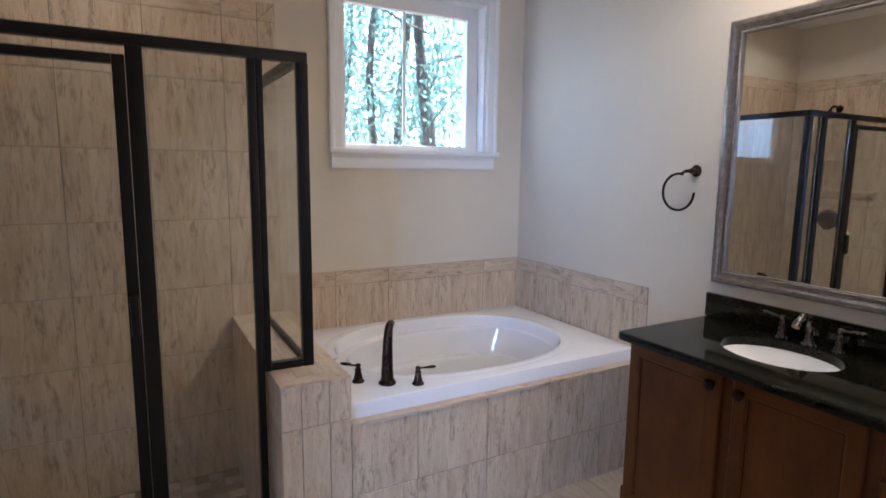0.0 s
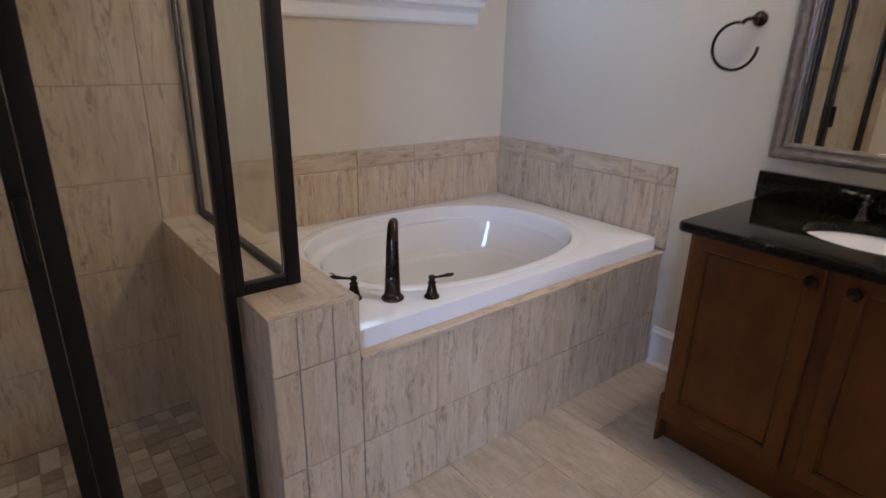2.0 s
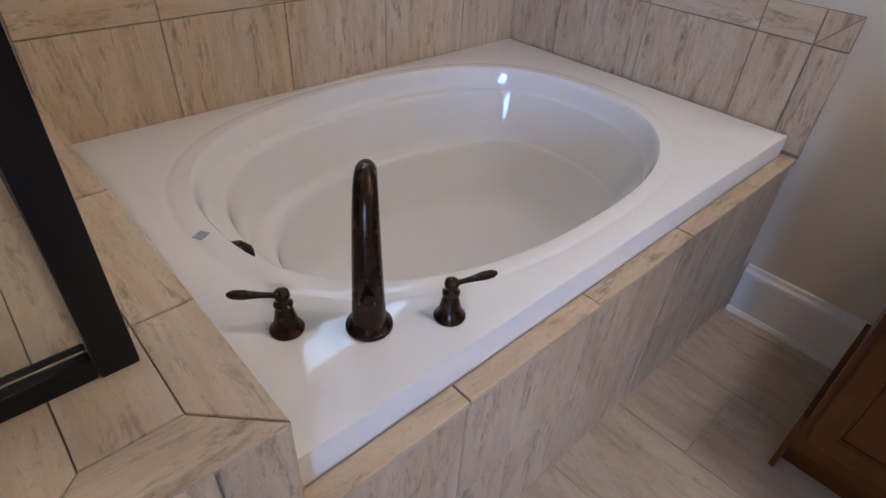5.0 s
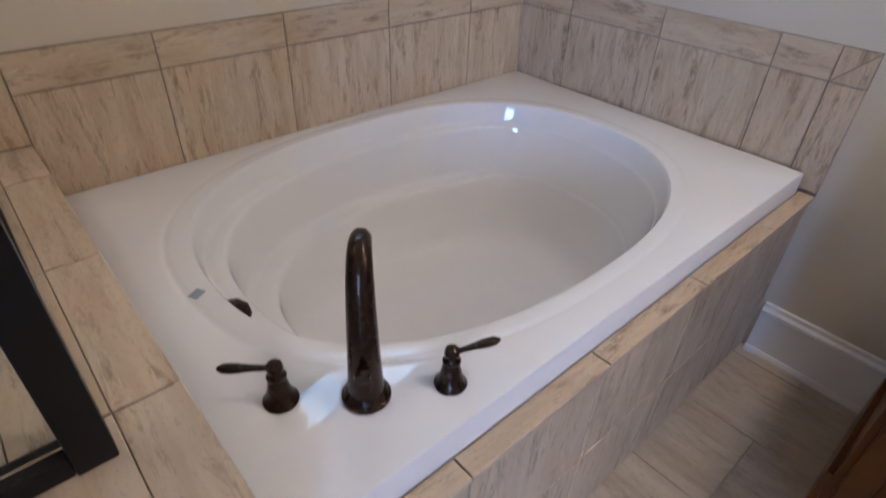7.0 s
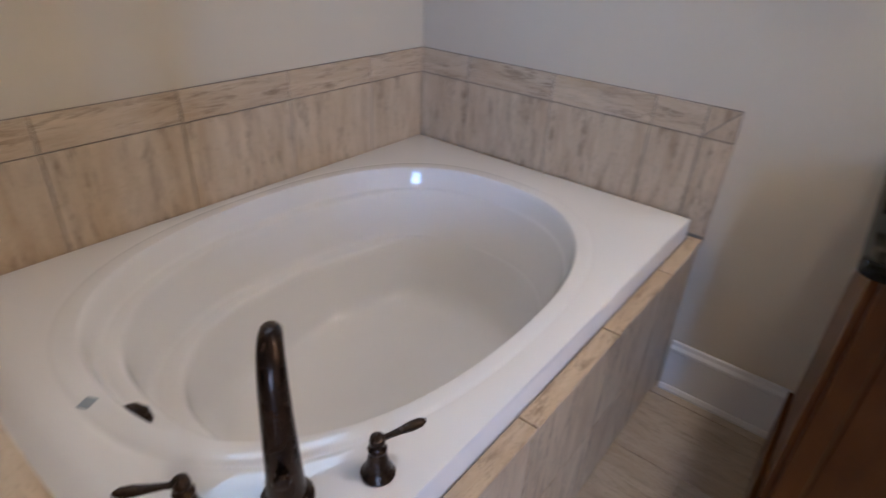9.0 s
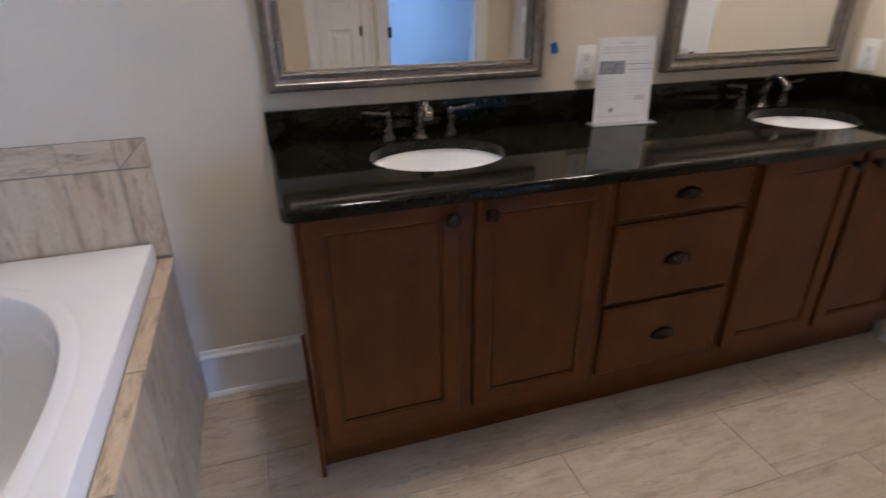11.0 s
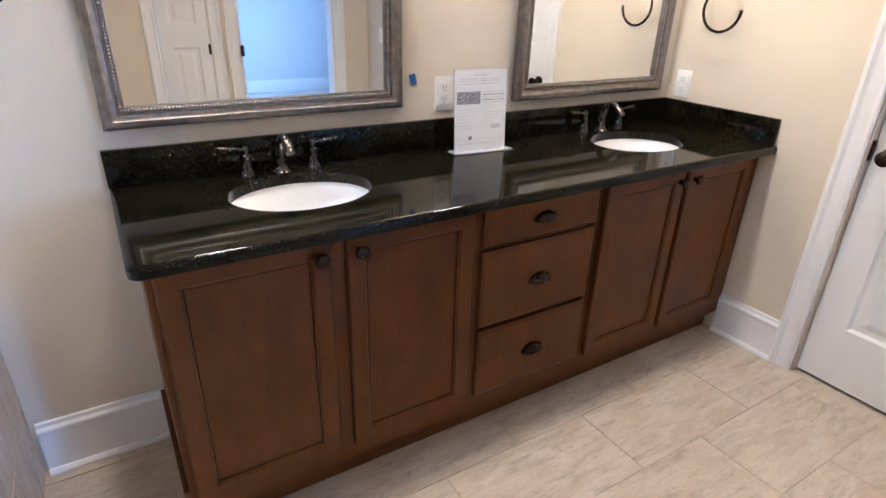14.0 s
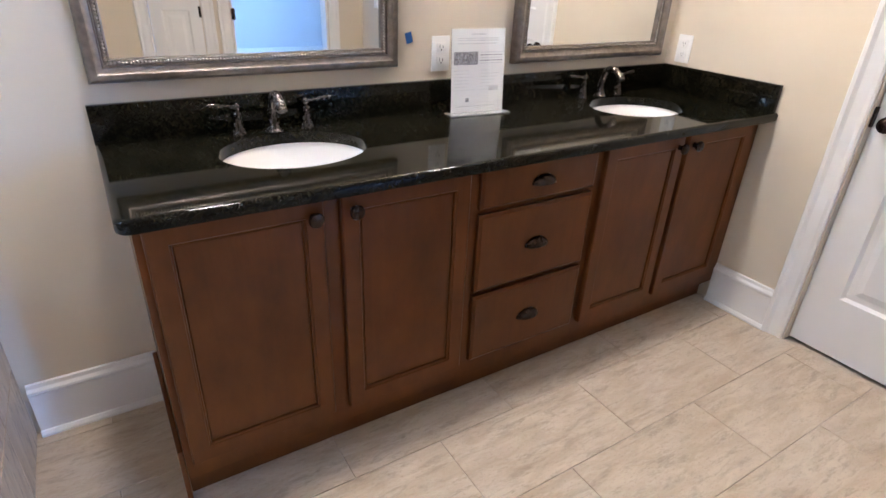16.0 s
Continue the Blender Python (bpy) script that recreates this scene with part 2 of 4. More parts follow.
def box(x0, x1, y0, y1, z0, z1, bevel=0.0, bm=None, seg=2):
    own = bmesh.new()
    bmesh.ops.create_cube(own, size=1)
    for v in own.verts:
        v.co = Vector(((x0 + x1) / 2 + v.co.x * (x1 - x0), (y0 + y1) / 2 + v.co.y * (y1 - y0), (z0 + z1) / 2 + v.co.z * (z1 - z0)))
    if bevel:
        bmesh.ops.bevel(own, geom=list(own.edges), offset=bevel, segments=seg, affect="EDGES", profile=0.6)
    if bm is None:
        return own
    me = bpy.data.meshes.new("tmp")
    own.to_mesh(me)
    own.free()
    bm.from_mesh(me)
    bpy.data.meshes.remove(me)
    return bm


def rings(loops, cap0=True, cap1=True, bm=None, closed=True):
    """A skin over loops of points of equal count."""
    bm = bm or bmesh.new()
    vs = [[bm.verts.new(p) for p in loop] for loop in loops]
    for a, b in zip(vs, vs[1:]):
        n = len(a)
        for k in range(n if closed else n - 1):
            bm.faces.new((a[k], a[(k + 1) % n], b[(k + 1) % n], b[k]))
    if cap0:
        bm.faces.new(vs[0][::-1])
    if cap1:
        bm.faces.new(vs[-1])
    return bm


def lathe(profile, n=28, bm=None, m=Matrix()):
    return rings([[m @ Vector((r * math.cos(2 * math.pi * k / n), r * math.sin(2 * math.pi * k / n), z)) for k in range(n)] for r, z in profile], bm=bm)


def tube(points, radii, n=14, bm=None, squash=1.0, closed=False):
    pts = [Vector(p) for p in points]
    loops = []
    side = None
    for i, p in enumerate(pts):
        d = (pts[min(i + 1, len(pts) - 1)] - pts[max(i - 1, 0)]).normalized()
        if side is None:
            side = d.cross(Vector((0, 0, 1)) if abs(d.z) < 0.9 else Vector((0, 1, 0)))
        side = (side - d * side.dot(d)).normalized()
        top = side.cross(d)
        r = radii[i] if isinstance(radii, (list, tuple)) else radii
        loops.append([p + side * (r * math.cos(2 * math.pi * k / n)) + top * (r * squash * math.sin(2 * math.pi * k / n)) for k in range(n)])
    return rings(loops, bm=bm)


def bezier(p0, p1, p2, p3, n=14):
    out = []
    for k in range(n + 1):
        t = k / n
        out.append(Vector(p0) * (1 - t) ** 3 + 3 * Vector(p1) * t * (1 - t) ** 2 + 3 * Vector(p2) * t * t * (1 - t) + Vector(p3) * t ** 3)
    return out


def basis(origin, u, v):
    u, v = Vector(u).normalized(), Vector(v).normalized()
    w = u.cross(v)
    return Matrix(((u.x, v.x, w.x, origin[0]), (u.y, v.y, w.y, origin[1]), (u.z, v.z, w.z, origin[2]), (0, 0, 0, 1)))


TILES = {}


def tile(parent, name, w, h, t, m, material):
    """One tile: local x across, y along its veins, z out of the wall; m is its centre."""
    key = (round(w, 4), round(h, 4), round(t, 4), material.name)
    if key not in TILES:
        c = 0.0016
        loops = [[(sx * (w / 2 - i), sy * (h / 2 - i), z) for sx, sy in ((-1, -1), (1, -1), (1, 1), (-1, 1))] for i, z in ((0, 0), (0, t - c), (c, t))]
        bm = rings(loops, cap0=False)
        bmesh.ops.recalc_face_normals(bm, faces=bm.faces)
        me = bpy.data.meshes.new(name)
        bm.to_mesh(me)
        bm.free()
        me.materials.append(material)
        TILES[key] = me
    ob = new(name, TILES[key])
    ob.matrix_basis = m
    ob.parent = parent
    return ob


def tiles(parent, m, us, vs, t=0.009, gap=0.003, material=None, veins="v", name="tile", skip=None):
    """A grid of tiles on the plane m (x right, y up, z out) between the joints us and vs."""
    for u0, u1 in zip(us, us[1:]):
        for v0, v1 in zip(vs, vs[1:]):
            if skip and skip((u0 + u1) / 2, (v0 + v1) / 2):
                continue
            w, h = u1 - u0 - gap, v1 - v0 - gap
            c = Matrix.Translation(((u0 + u1) / 2, (v0 + v1) / 2, random.uniform(-0.0006, 0.0006)))
            if veins == "v":
                tile(parent, name, w, h, t, m @ c, material or STONE)
            else:
                tile(parent, name, h, w, t, m @ c @ pose(0, 0, 0, 0, 0, 90), material or STONE)


def steps(a, b, d, first=None):
    out, x = [a], a + (first if first else d)
    while x < b - 0.02:
        out.append(x)
        x += d
    return out + [b]


# ---- structure ----
XW, YS, H = -3.02, -3.665, 2.74
PY, PX0, PX1, PZ = -1.078, -1.795, -1.538, 0.735
GY = -0.88
floor = tagged(link("floor", box(PX0, 0.12, GY - 0.06, 0.12, -0.2, -0.0035, bm=box(XW - 0.12, 0.12, YS - 0.12, GY - 0.06, -0.2, -0.0035)), FGROUT), "pale travertine-look rectangular floor tiles in running bond", "floor", kind="structure")
ceiling = tagged(link("ceiling", box(XW - 0.12, 0.12, YS - 0.12, 0.12, H, H + 0.1), CEIL), "plain white painted flat ceiling", "ceiling", kind="structure")
WX0, WX1, WZ0, WZ1 = -1.195, -0.275, 1.60, 2.48
bm = box(XW - 0.12, WX0, 0, 0.14, -0.2, H)
box(WX1, 0.12, 0, 0.14, 0, H, bm=bm)
box(WX0, WX1, 0, 0.14, 0, WZ0, bm=bm)
box(WX0, WX1, 0, 0.14, WZ1, H, bm=bm)
wall_north = tagged(link("wall_north", bm, PAINT), "warm beige painted wall above the tub", "wall", kind="structure")
wall_east = tagged(link("wall_east", box(0, 0.12, YS - 0.12, 0, 0, H), PAINT), "warm beige painted wall behind the vanity", "wall", kind="structure")
DX0, DX1, DH = -1.64, -0.86, 2.05
bm = box(XW - 0.12, DX0, YS - 0.12, YS, 0, H)
box(DX1, 0, YS - 0.12, YS, 0, H, bm=bm)
box(DX0, DX1, YS - 0.12, YS, DH, H, bm=bm)
YJ = -3.54
box(XW, -2.0, YS, YJ, 0, H, bm=bm)
wall_south = tagged(link("wall_south", bm, PAINT), "warm beige painted wall beside the vanity", "wall", kind="structure")
OY0, OY1 = -3.235, -2.465
CY0, CY1 = -2.255, -1.91
NY0, NY1, NZ0, NZ1 = -0.53, -0.25, 1.345, 1.61
bm = box(XW - 0.12, XW, CY1, NY0, -0.2, H)
box(XW - 0.12, XW, NY1, 0, -0.2, H, bm=bm)
box(XW - 0.12, XW, NY0, NY1, -0.2, NZ0, bm=bm)
box(XW - 0.12, XW, NY0, NY1, NZ1, H, bm=bm)
box(XW - 0.12, XW - 0.09, NY0, NY1, NZ0, NZ1, bm=bm)
box(XW - 0.12, XW, OY1, CY0, 0, H, bm=bm)
box(XW - 0.12, XW, YS, OY0, 0, H, bm=bm)
box(XW - 0.12, XW, OY0, OY1, DH, H, bm=bm)
box(XW - 0.12, XW, CY0, CY1, DH, H, bm=bm)
wall_west = tagged(link("wall_west", bm, PAINT), "beige painted wall with open bedroom doorway", "wall", kind="structure")
# Closed box out of view, added to stop outside light at the door's edges.
bm = box(DX0 - 0.2, DX1 + 0.2, -4.75, -4.65, -0.1, H)
box(DX0 - 0.3, DX0 - 0.2, -4.75, YS - 0.12, -0.1, H, bm=bm)
box(DX1 + 0.2, DX1 + 0.3, -4.75, YS - 0.12, -0.1, H, bm=bm)
box(DX0 - 0.2, DX1 + 0.2, -4.65, YS - 0.12, -0.1, -0.01, bm=bm)
box(DX0 - 0.2, DX1 + 0.2, -4.65, YS - 0.12, DH + 0.2, H, bm=bm)
tagged(link("wall_light_block", bm, PAINT), "beige painted box out of view behind the closed door, added to block light", "wall", kind="structure")
# bedroom seen through the doorway in the mirror
bm = box(-6.72, -6.6, -5.4, 0.4, 0, H)
box(-6.6, XW - 0.12, 0.28, 0.4, 0, H, bm=bm)
box(-6.6, XW - 0.12, -5.52, -5.4, 0, H, bm=bm)
box(XW - 0.12, XW, -5.4, YS - 0.12, 0, H, bm=bm)
box(XW - 0.12, XW, 0.1405, 0.4, 0, H, bm=bm)
BEDPAINT = plain("bedroom_paint", (0.56, 0.58, 0.60), 0.7, vary=0.02, scale=1.5)
tagged(link("wall_bedroom", bm, BEDPAINT), "pale grey-blue painted bedroom walls", "wall", kind="structure")
tagged(link("floor_bedroom", box(-6.72, XW - 0.12, -5.52, 0.4, -0.1, -0.002), CARPET), "beige bedroom carpet", "floor", kind="structure")
tagged(link("ceiling_bedroom", box(-6.72, XW - 0.12, -5.52, 0.4, H, H + 0.1), CEIL), "white bedroom ceiling", "ceiling", kind="structure")
tagged(link("baseboard_bedroom", box(-6.6, -6.582, -5.4, 0.28, 0, 0.17, 0.004), WHITE), "white bedroom baseboard", "baseboard", kind="structure")


def baseboard(name, m, length):
    """Tall board with a moulded cap and a shoe moulding, along local x, out of the wall along -y."""
    prof = [(0, 0), (-0.026, 0), (-0.026, 0.008), (-0.020, 0.018), (-0.015, 0.020), (-0.015, 0.150), (-0.019, 0.156), (-0.018, 0.164), (-0.010, 0.172), (-0.008, 0.184), (0, 0.186)]
    bm = rings([[(x, y, z) for y, z in prof] for x in (0, length)])
    return tagged(link(name, bm, WHITE, at=m), "tall white moulded wooden baseboard", "baseboard", kind="structure")


baseboard("baseboard_east", pose(-0.001, -1.092, 0, 0, 0, -90), 0.345)
baseboard("baseboard_south", pose(-0.50, YS + 0.001, 0, 0, 0, 180), 0.275)
baseboard("baseboard_west", pose(XW + 0.001, -1.81, 0, 0, 0, 90), 0.86)


def casing(name, m, w, h, cw=0.085, parent=None):
    """Moulded trim round a door opening: local x along the wall, -y out of it."""
    prof = [(0, 0), (0, -0.012), (0.008, -0.016), (0.022, -0.013), (0.055, -0.016), (0.068, -0.024), (0.080, -0.024), (cw, -0.017), (cw, 0)]
    path = [(0, 0, -1, 0), (0, h, -1, 1), (w, h, 1, 1), (w, 0, 1, 0)]
    bm = rings([[(x + sx * a, b, z + sz * a) for a, b in prof] for x, z, sx, sz in path])
    return tagged(link(name, bm, WHITE, at=m), "white moulded door casing", "trim", kind="structure")


casing("casing_south", pose(DX1 + 0.005, YS - 0.001, 0, 0, 0, 180), 0.79, DH + 0.005)
casing("casing_west_bedroom", pose(XW - 0.001, OY0 - 0.005, 0, 0, 0, 90), OY1 - OY0 + 0.01, DH + 0.005)
casing("casing_west_closet", pose(XW - 0.001, CY0 - 0.005, 0, 0, 0, 90), CY1 - CY0 + 0.01, DH + 0.005)


def door_leaf(w, h, t, cols=1):
    """A panelled leaf: local x across from the hinge, z up, front at -y."""
    st = 0.115 if w > 0.5 else 0.075
    bm = box(0, w, 0.010, t, 0, h)
    z = (0, 0.24, 0.94, 1.10, h - 0.12, h)
    for x0, x1, z0, z1 in ((0, st, 0, h), (w - st, w, 0, h), (st, w - st, z[0], z[1]), (st, w - st, z[2], z[3]), (st, w - st, z[4], z[5])):
        box(x0, x1, 0, 0.0102, z0, z1, bm=bm)
    for z0, z1 in ((z[1], z[2]), (z[3], z[4])):
        loops = []
        for i, y in ((0, 0.0005), (0.012, 0.009), (0.034, 0.009), (0.058, 0.002)):
            loops.append([(st + i, y, z0 + i), (w - st - i, y, z0 + i), (w - st - i, y, z1 - i), (st + i, y, z1 - i)])
        rings(loops, cap0=False, bm=bm)
    return bm


def knob_on(parent, m, flat=False):
    part("knob", lathe([(0.001, 0), (0.032, 0), (0.033, 0.006), (0.026, 0.010), (0.011, 0.013), (0.010, 0.032), (0.020, 0.040), (0.027, 0.052), (0.026, 0.062), (0.016, 0.070), (0.001, 0.071)], m=m), BRONZE, parent, "dark bronze door knob")


door = thing("door_1", "white two-panel painted wooden door, closed", "door", kind="structure", at=pose(DX1 - 0.004, YS - 0.03, 0.012, 0, 0, 180))
leaf = part("leaf", door_leaf(0.772, 2.03, 0.04), WHITE, door, smooth=False, at=pose(0, 0, 0))
knob_on(leaf, pose(0.06, -0.006, 0.90, 90))
part("strike_plate", box(-0.014, 0.004, -0.02, 0.0, 0.875, 0.945, 0.002), BRONZE, door, "dark bronze latch plate")
door2 = thing("door_2", "narrow white panelled closet door, slightly open", "door", kind="structure", at=pose(XW - 0.012, CY1 - 0.006, 0.012, 0, 0, 99) @ pose(-0.335, 0, 0))
part("leaf", door_leaf(0.335, 2.03, 0.038), WHITE, door2, smooth=False)
part("latch_plate", box(-0.003, 0.014, -0.004, 0.03, 0.89, 0.965, 0.001), BRONZE, door2, "dark bronze latch")
bm = box(XW - 0.119, XW - 0.001, OY1 - 0.018, OY1 - 0.001, 0, DH)
box(XW - 0.119, XW - 0.001, OY0 + 0.001, OY0 + 0.018, 0, DH, bm=bm)
box(XW - 0.119, XW - 0.001, OY0 + 0.018, OY1 - 0.018, DH - 0.018, DH - 0.001, bm=bm)
jamb = tagged(link("door_3", bm, WHITE), "white painted jamb of an open bedroom doorway", "door frame", kind="structure")
part("strike_plate", box(XW - 0.004, XW + 0.020, OY1 - 0.030, OY1 - 0.004, 0.88, 0.96, 0.004), BRONZE, jamb, "dark bronze hinge")

# ---- window ----
win = thing("window_1", "white square picture window with moulded casing and sill", "window", kind="structure")
prof = [(0, 0), (0, -0.012), (0.006, -0.016), (0.045, -0.018), (0.056, -0.026), (0.070, -0.026), (0.073, -0.018), (0.073, 0)]
path = [(WX0, WZ0, -1, 0), (WX0, WZ1, -1, 1), (WX1, WZ1, 1, 1), (WX1, WZ0, 1, 0)]
part("casing", rings([[(x + sx * a, b - 0.001, z + sz * a) for a, b in prof] for x, z, sx, sz in path]), WHITE, win, smooth=False)
part("window_sill", box(WX0 - 0.082, WX1 + 0.075, -0.055, 0.10, WZ0 - 0.028, WZ0 - 0.001, 0.006), WHITE, win)
ap = [(0, 0), (-0.016, 0), (-0.022, 0.012), (-0.020, 0.055), (-0.034, 0.075), (-0.040, 0.080), (0, 0.080)]
part("apron", rings([[(x, y - 0.001, WZ0 - 0.108 + z) for y, z in ap] for x in (WX0 - 0.066, WX1 + 0.056)]), WHITE, win, smooth=False)
bm = bmesh.new()
for x0, x1, z0, z1 in ((WX0, WX0 + 0.018, WZ0, WZ1), (WX1 - 0.018, WX1, WZ0, WZ1), (WX0 + 0.018, WX1 - 0.018, WZ1 - 0.018, WZ1)):
    box(x0 + 0.001, x1 - 0.001, 0.0, 0.139, z0, z1 - 0.001, bm=bm)
part("window_jamb", bm, WHITE, win, smooth=False)
bm = bmesh.new()
F = 0.078
for x0, x1, z0, z1 in ((WX0 + 0.018, WX0 + 0.046, WZ0, WZ1 - 0.018), (WX1 - 0.018 - F, WX1 - 0.018, WZ0, WZ1 - 0.018), (WX0 + 0.046, WX1 - 0.018 - F, WZ0, WZ0 + 0.03), (WX0 + 0.046, WX1 - 0.018 - F, WZ1 - 0.018 - F, WZ1 - 0.018)):
    box(x0, x1, 0.075, 0.125, z0, z1, 0.003, bm=bm)
frame_part = part("window_frame", bm, WHITE, win, smooth=False)
part("grille_bar", box(-0.79, -0.772, 0.098, 0.106, WZ0 + 0.03, WZ1 - 0.018 - F, 0.002), WHITE, win, smooth=False)
pane = part("pane", box(WX0 + 0.046, WX1 - 0.018 - F, 0.109, 0.113, WZ0 + 0.03, WZ1 - 0.018 - F), GLASS, win, smooth=False)
pane.visible_shadow = False

# ---- tub surround ----
EPS = 0.0025
# apron and half wall cores
tub_apron = tagged(link("tub_apron", box(PX1 - 0.0, -0.001, PY + 0.0032, PY + 0.045, 0, 0.538), GROUT), "tub front clad in vertical vein-cut stone tiles", "tub surround", kind="structure")
NB = basis((0, PY + 0.009, 0), (1, 0, 0), (0, 0, 1))
tiles(tub_apron, NB, [PX1, -1.262, -0.93, -0.6, -0.27, -0.002], [0.0, 0.255, 0.535])
TB = basis((0, 0, 0.538), (1, 0, 0), (0, 1, 0))
tiles(tub_apron, TB, [PX1, -1.267, -0.933, -0.588, -0.26, -0.002], [PY - 0.010, PY + 0.034], t=0.012, veins="u", name="trim_tile")
pony = tagged(link("half_wall", box(PX0 + 0.0032, PX1 - 0.0032, PY + 0.0032, -0.001, -0.19, PZ - 0.0035), GROUT), "tiled half wall between shower and tub", "half wall", kind="structure")
tiles(pony, basis((0, PY + 0.009, 0), (1, 0, 0), (0, 0, 1)), [PX0, -1.722, -1.620, PX1], [0, 0.255, 0.57, PZ - 0.001])
tiles(pony, basis((PX0 + 0.009, 0, 0), (0, -1, 0), (0, 0, 1)), [0.0, 0.2, 0.53, 0.86, 1.077], [-0.09, 0.255, 0.57, PZ - 0.001])
tiles(pony, basis((PX1 - 0.009, 0, 0), (0, 1, 0), (0, 0, 1)), [PY + 0.001, -0.75, -0.42, -0.09, -0.001], [0.54, PZ - 0.001])
CAPZ = PZ - 0.009


def cap_piece(pts, along):
    """A flat trim piece with mitred ends; its veins run along the given way."""
    c = sum((Vector((*p, 0)) for p in pts), Vector()) / len(pts)
    m = basis((c.x, c.y, CAPZ), (along[1], -along[0], 0), (along[0], along[1], 0))
    inv = m.inverted()
    loc = [inv @ Vector((*p, CAPZ)) for p in pts]
    mid = sum(loc, Vector()) / len(loc)
    loops = [[(mid.x + (q.x - mid.x) * s, mid.y + (q.y - mid.y) * s, z) for q in loc] for s, z in ((0.985, 0), (0.985, 0.0085), (0.97, 0.010))]
    part("trim_tile", rings(loops, cap0=False), STONE, pony, smooth=False, at=m)


T = 0.078
cap_piece([(PX0, PY), (PX1, PY), (PX1 - T, PY + T), (PX0 + T, PY + T)], (1, 0))
ys = [PY + T, -0.837, -0.50, -0.17, -0.002]
for k, (a, b) in enumerate(zip(ys, ys[1:])):
    o = [(PX1 - T, a), (PX1, PY if k == 0 else a), (PX1, b), (PX1 - T, b)]
    cap_piece(o, (0, 1))
    o = [(PX0, PY if k == 0 else a), (PX0 + T, a), (PX0 + T, b), (PX0, b)]
    cap_piece(o, (0, 1))
    cap_piece([(PX0 + T, a), (PX1 - T, a), (PX1 - T, b), (PX0 + T, b)], (0, 1))
# splash tiles round the tub
SN = basis((0, -EPS, 0), (1, 0, 0), (0, 0, 1))
tiles(wall_north, SN, [PX1, -1.248, -0.93, -0.60, -0.272, -0.012], [0.56, 0.842])
tiles(wall_north, SN, [PX1, -1.248, -0.93, -0.60, -0.272, -0.012], [0.842, 0.925], veins="u", name="trim_tile")
SE = basis((-EPS, 0, 0), (0, -1, 0), (0, 0, 1))
tiles(wall_east, SE, [0.003, 0.215, 0.54, 0.862, 1.004, 1.088], [0.56, 0.84])
tiles(wall_east, SE, [0.003, 0.215, 0.54, 0.862, 1.004], [0.84, 0.925], veins="u", name="trim_tile")


def mitre(parent, m, u0, u1, v0, v1, flip=False):
    """A corner square of trim cut along its diagonal into two pieces."""
    g, t = 0.0022, 0.0095
    a = [(u0 + g, v0 + 2 * g), (u1 - 2 * g, v1 - g), (u0 + g, v1 - g)]
    b = [(u0 + 2 * g, v0 + g), (u1 - g, v0 + g), (u1 - g, v1 - 2 * g)]
    if flip:
        a, b = [[(u0 + u1 - x, y) for x, y in q][::-1] for q in (a, b)]
    for q in (a, b):
        part("trim_tile", rings([[(x, y, z) for x, y in q] for z in (0, t)], cap0=False), STONE, parent, smooth=False, at=m)


mitre(wall_east, SE, 1.004, 1.088, 0.84, 0.925)
mitre(wall_north, SN, -1.625, PX1, 2.20, 2.29)
link("grout", box(PX1, -0.009, -0.0085, -0.0005, 0.55, 0.924), GROUT, wall_north)
link("grout", box(-0.0085, -0.0005, -1.086, -0.001, 0.55, 0.924), GROUT, wall_east)

# ---- bath tub ----
tub = thing("bathtub", "white acrylic oval drop-in bathtub set in a tiled deck", "bathtub")
CX, CY, AX, AY = -0.797, -0.515, 0.598, 0.436
TX0, TX1, TY0, TY1, TZ = PX1 + 0.004, -0.02, -1.042, -0.014, 0.610
NT = 128
angles = [2 * math.pi * k / NT for k in range(NT)]


def oval(s, z, stepped=None):
    """An egg-round loop; where given, the stepped size holds on the back and the head end alone."""
    out = []
    for a in angles:
        c, sn = math.cos(a), math.sin(a)
        e = 2 / 2.4
        f = s
        if stepped is not None:
            k = max(0.0, min(1.0, 0.42 + 0.85 * sn - 0.72 * c))
            f += (stepped - s) * k ** 4 * (35 - 84 * k + 70 * k * k - 20 * k ** 3)
        out.append((CX + AX * f * math.copysign(abs(c) ** e, c), CY + AY * f * math.copysign(abs(sn) ** e, sn), z))
    return out


def rect(inset, z):
    x0, x1, y0, y1 = TX0 + inset, TX1 - inset, TY0 + inset, TY1 - inset
    out = []
    for a in angles:
        c, sn = math.cos(a), math.sin(a)
        k = min(((x1 - CX) if c > 0 else (x0 - CX)) / c if abs(c) > 1e-6 else 9, ((y1 - CY) if sn > 0 else (y0 - CY)) / sn if abs(sn) > 1e-6 else 9)
        out.append([CX + c * k, CY + sn * k, z])
    for cx, cy in ((x0, y0), (x0, y1), (x1, y0), (x1, y1)):
        i = min(range(NT), key=lambda q: (out[q][0] - cx) ** 2 + (out[q][1] - cy) ** 2)
        out[i] = [cx, cy, z]
    return out


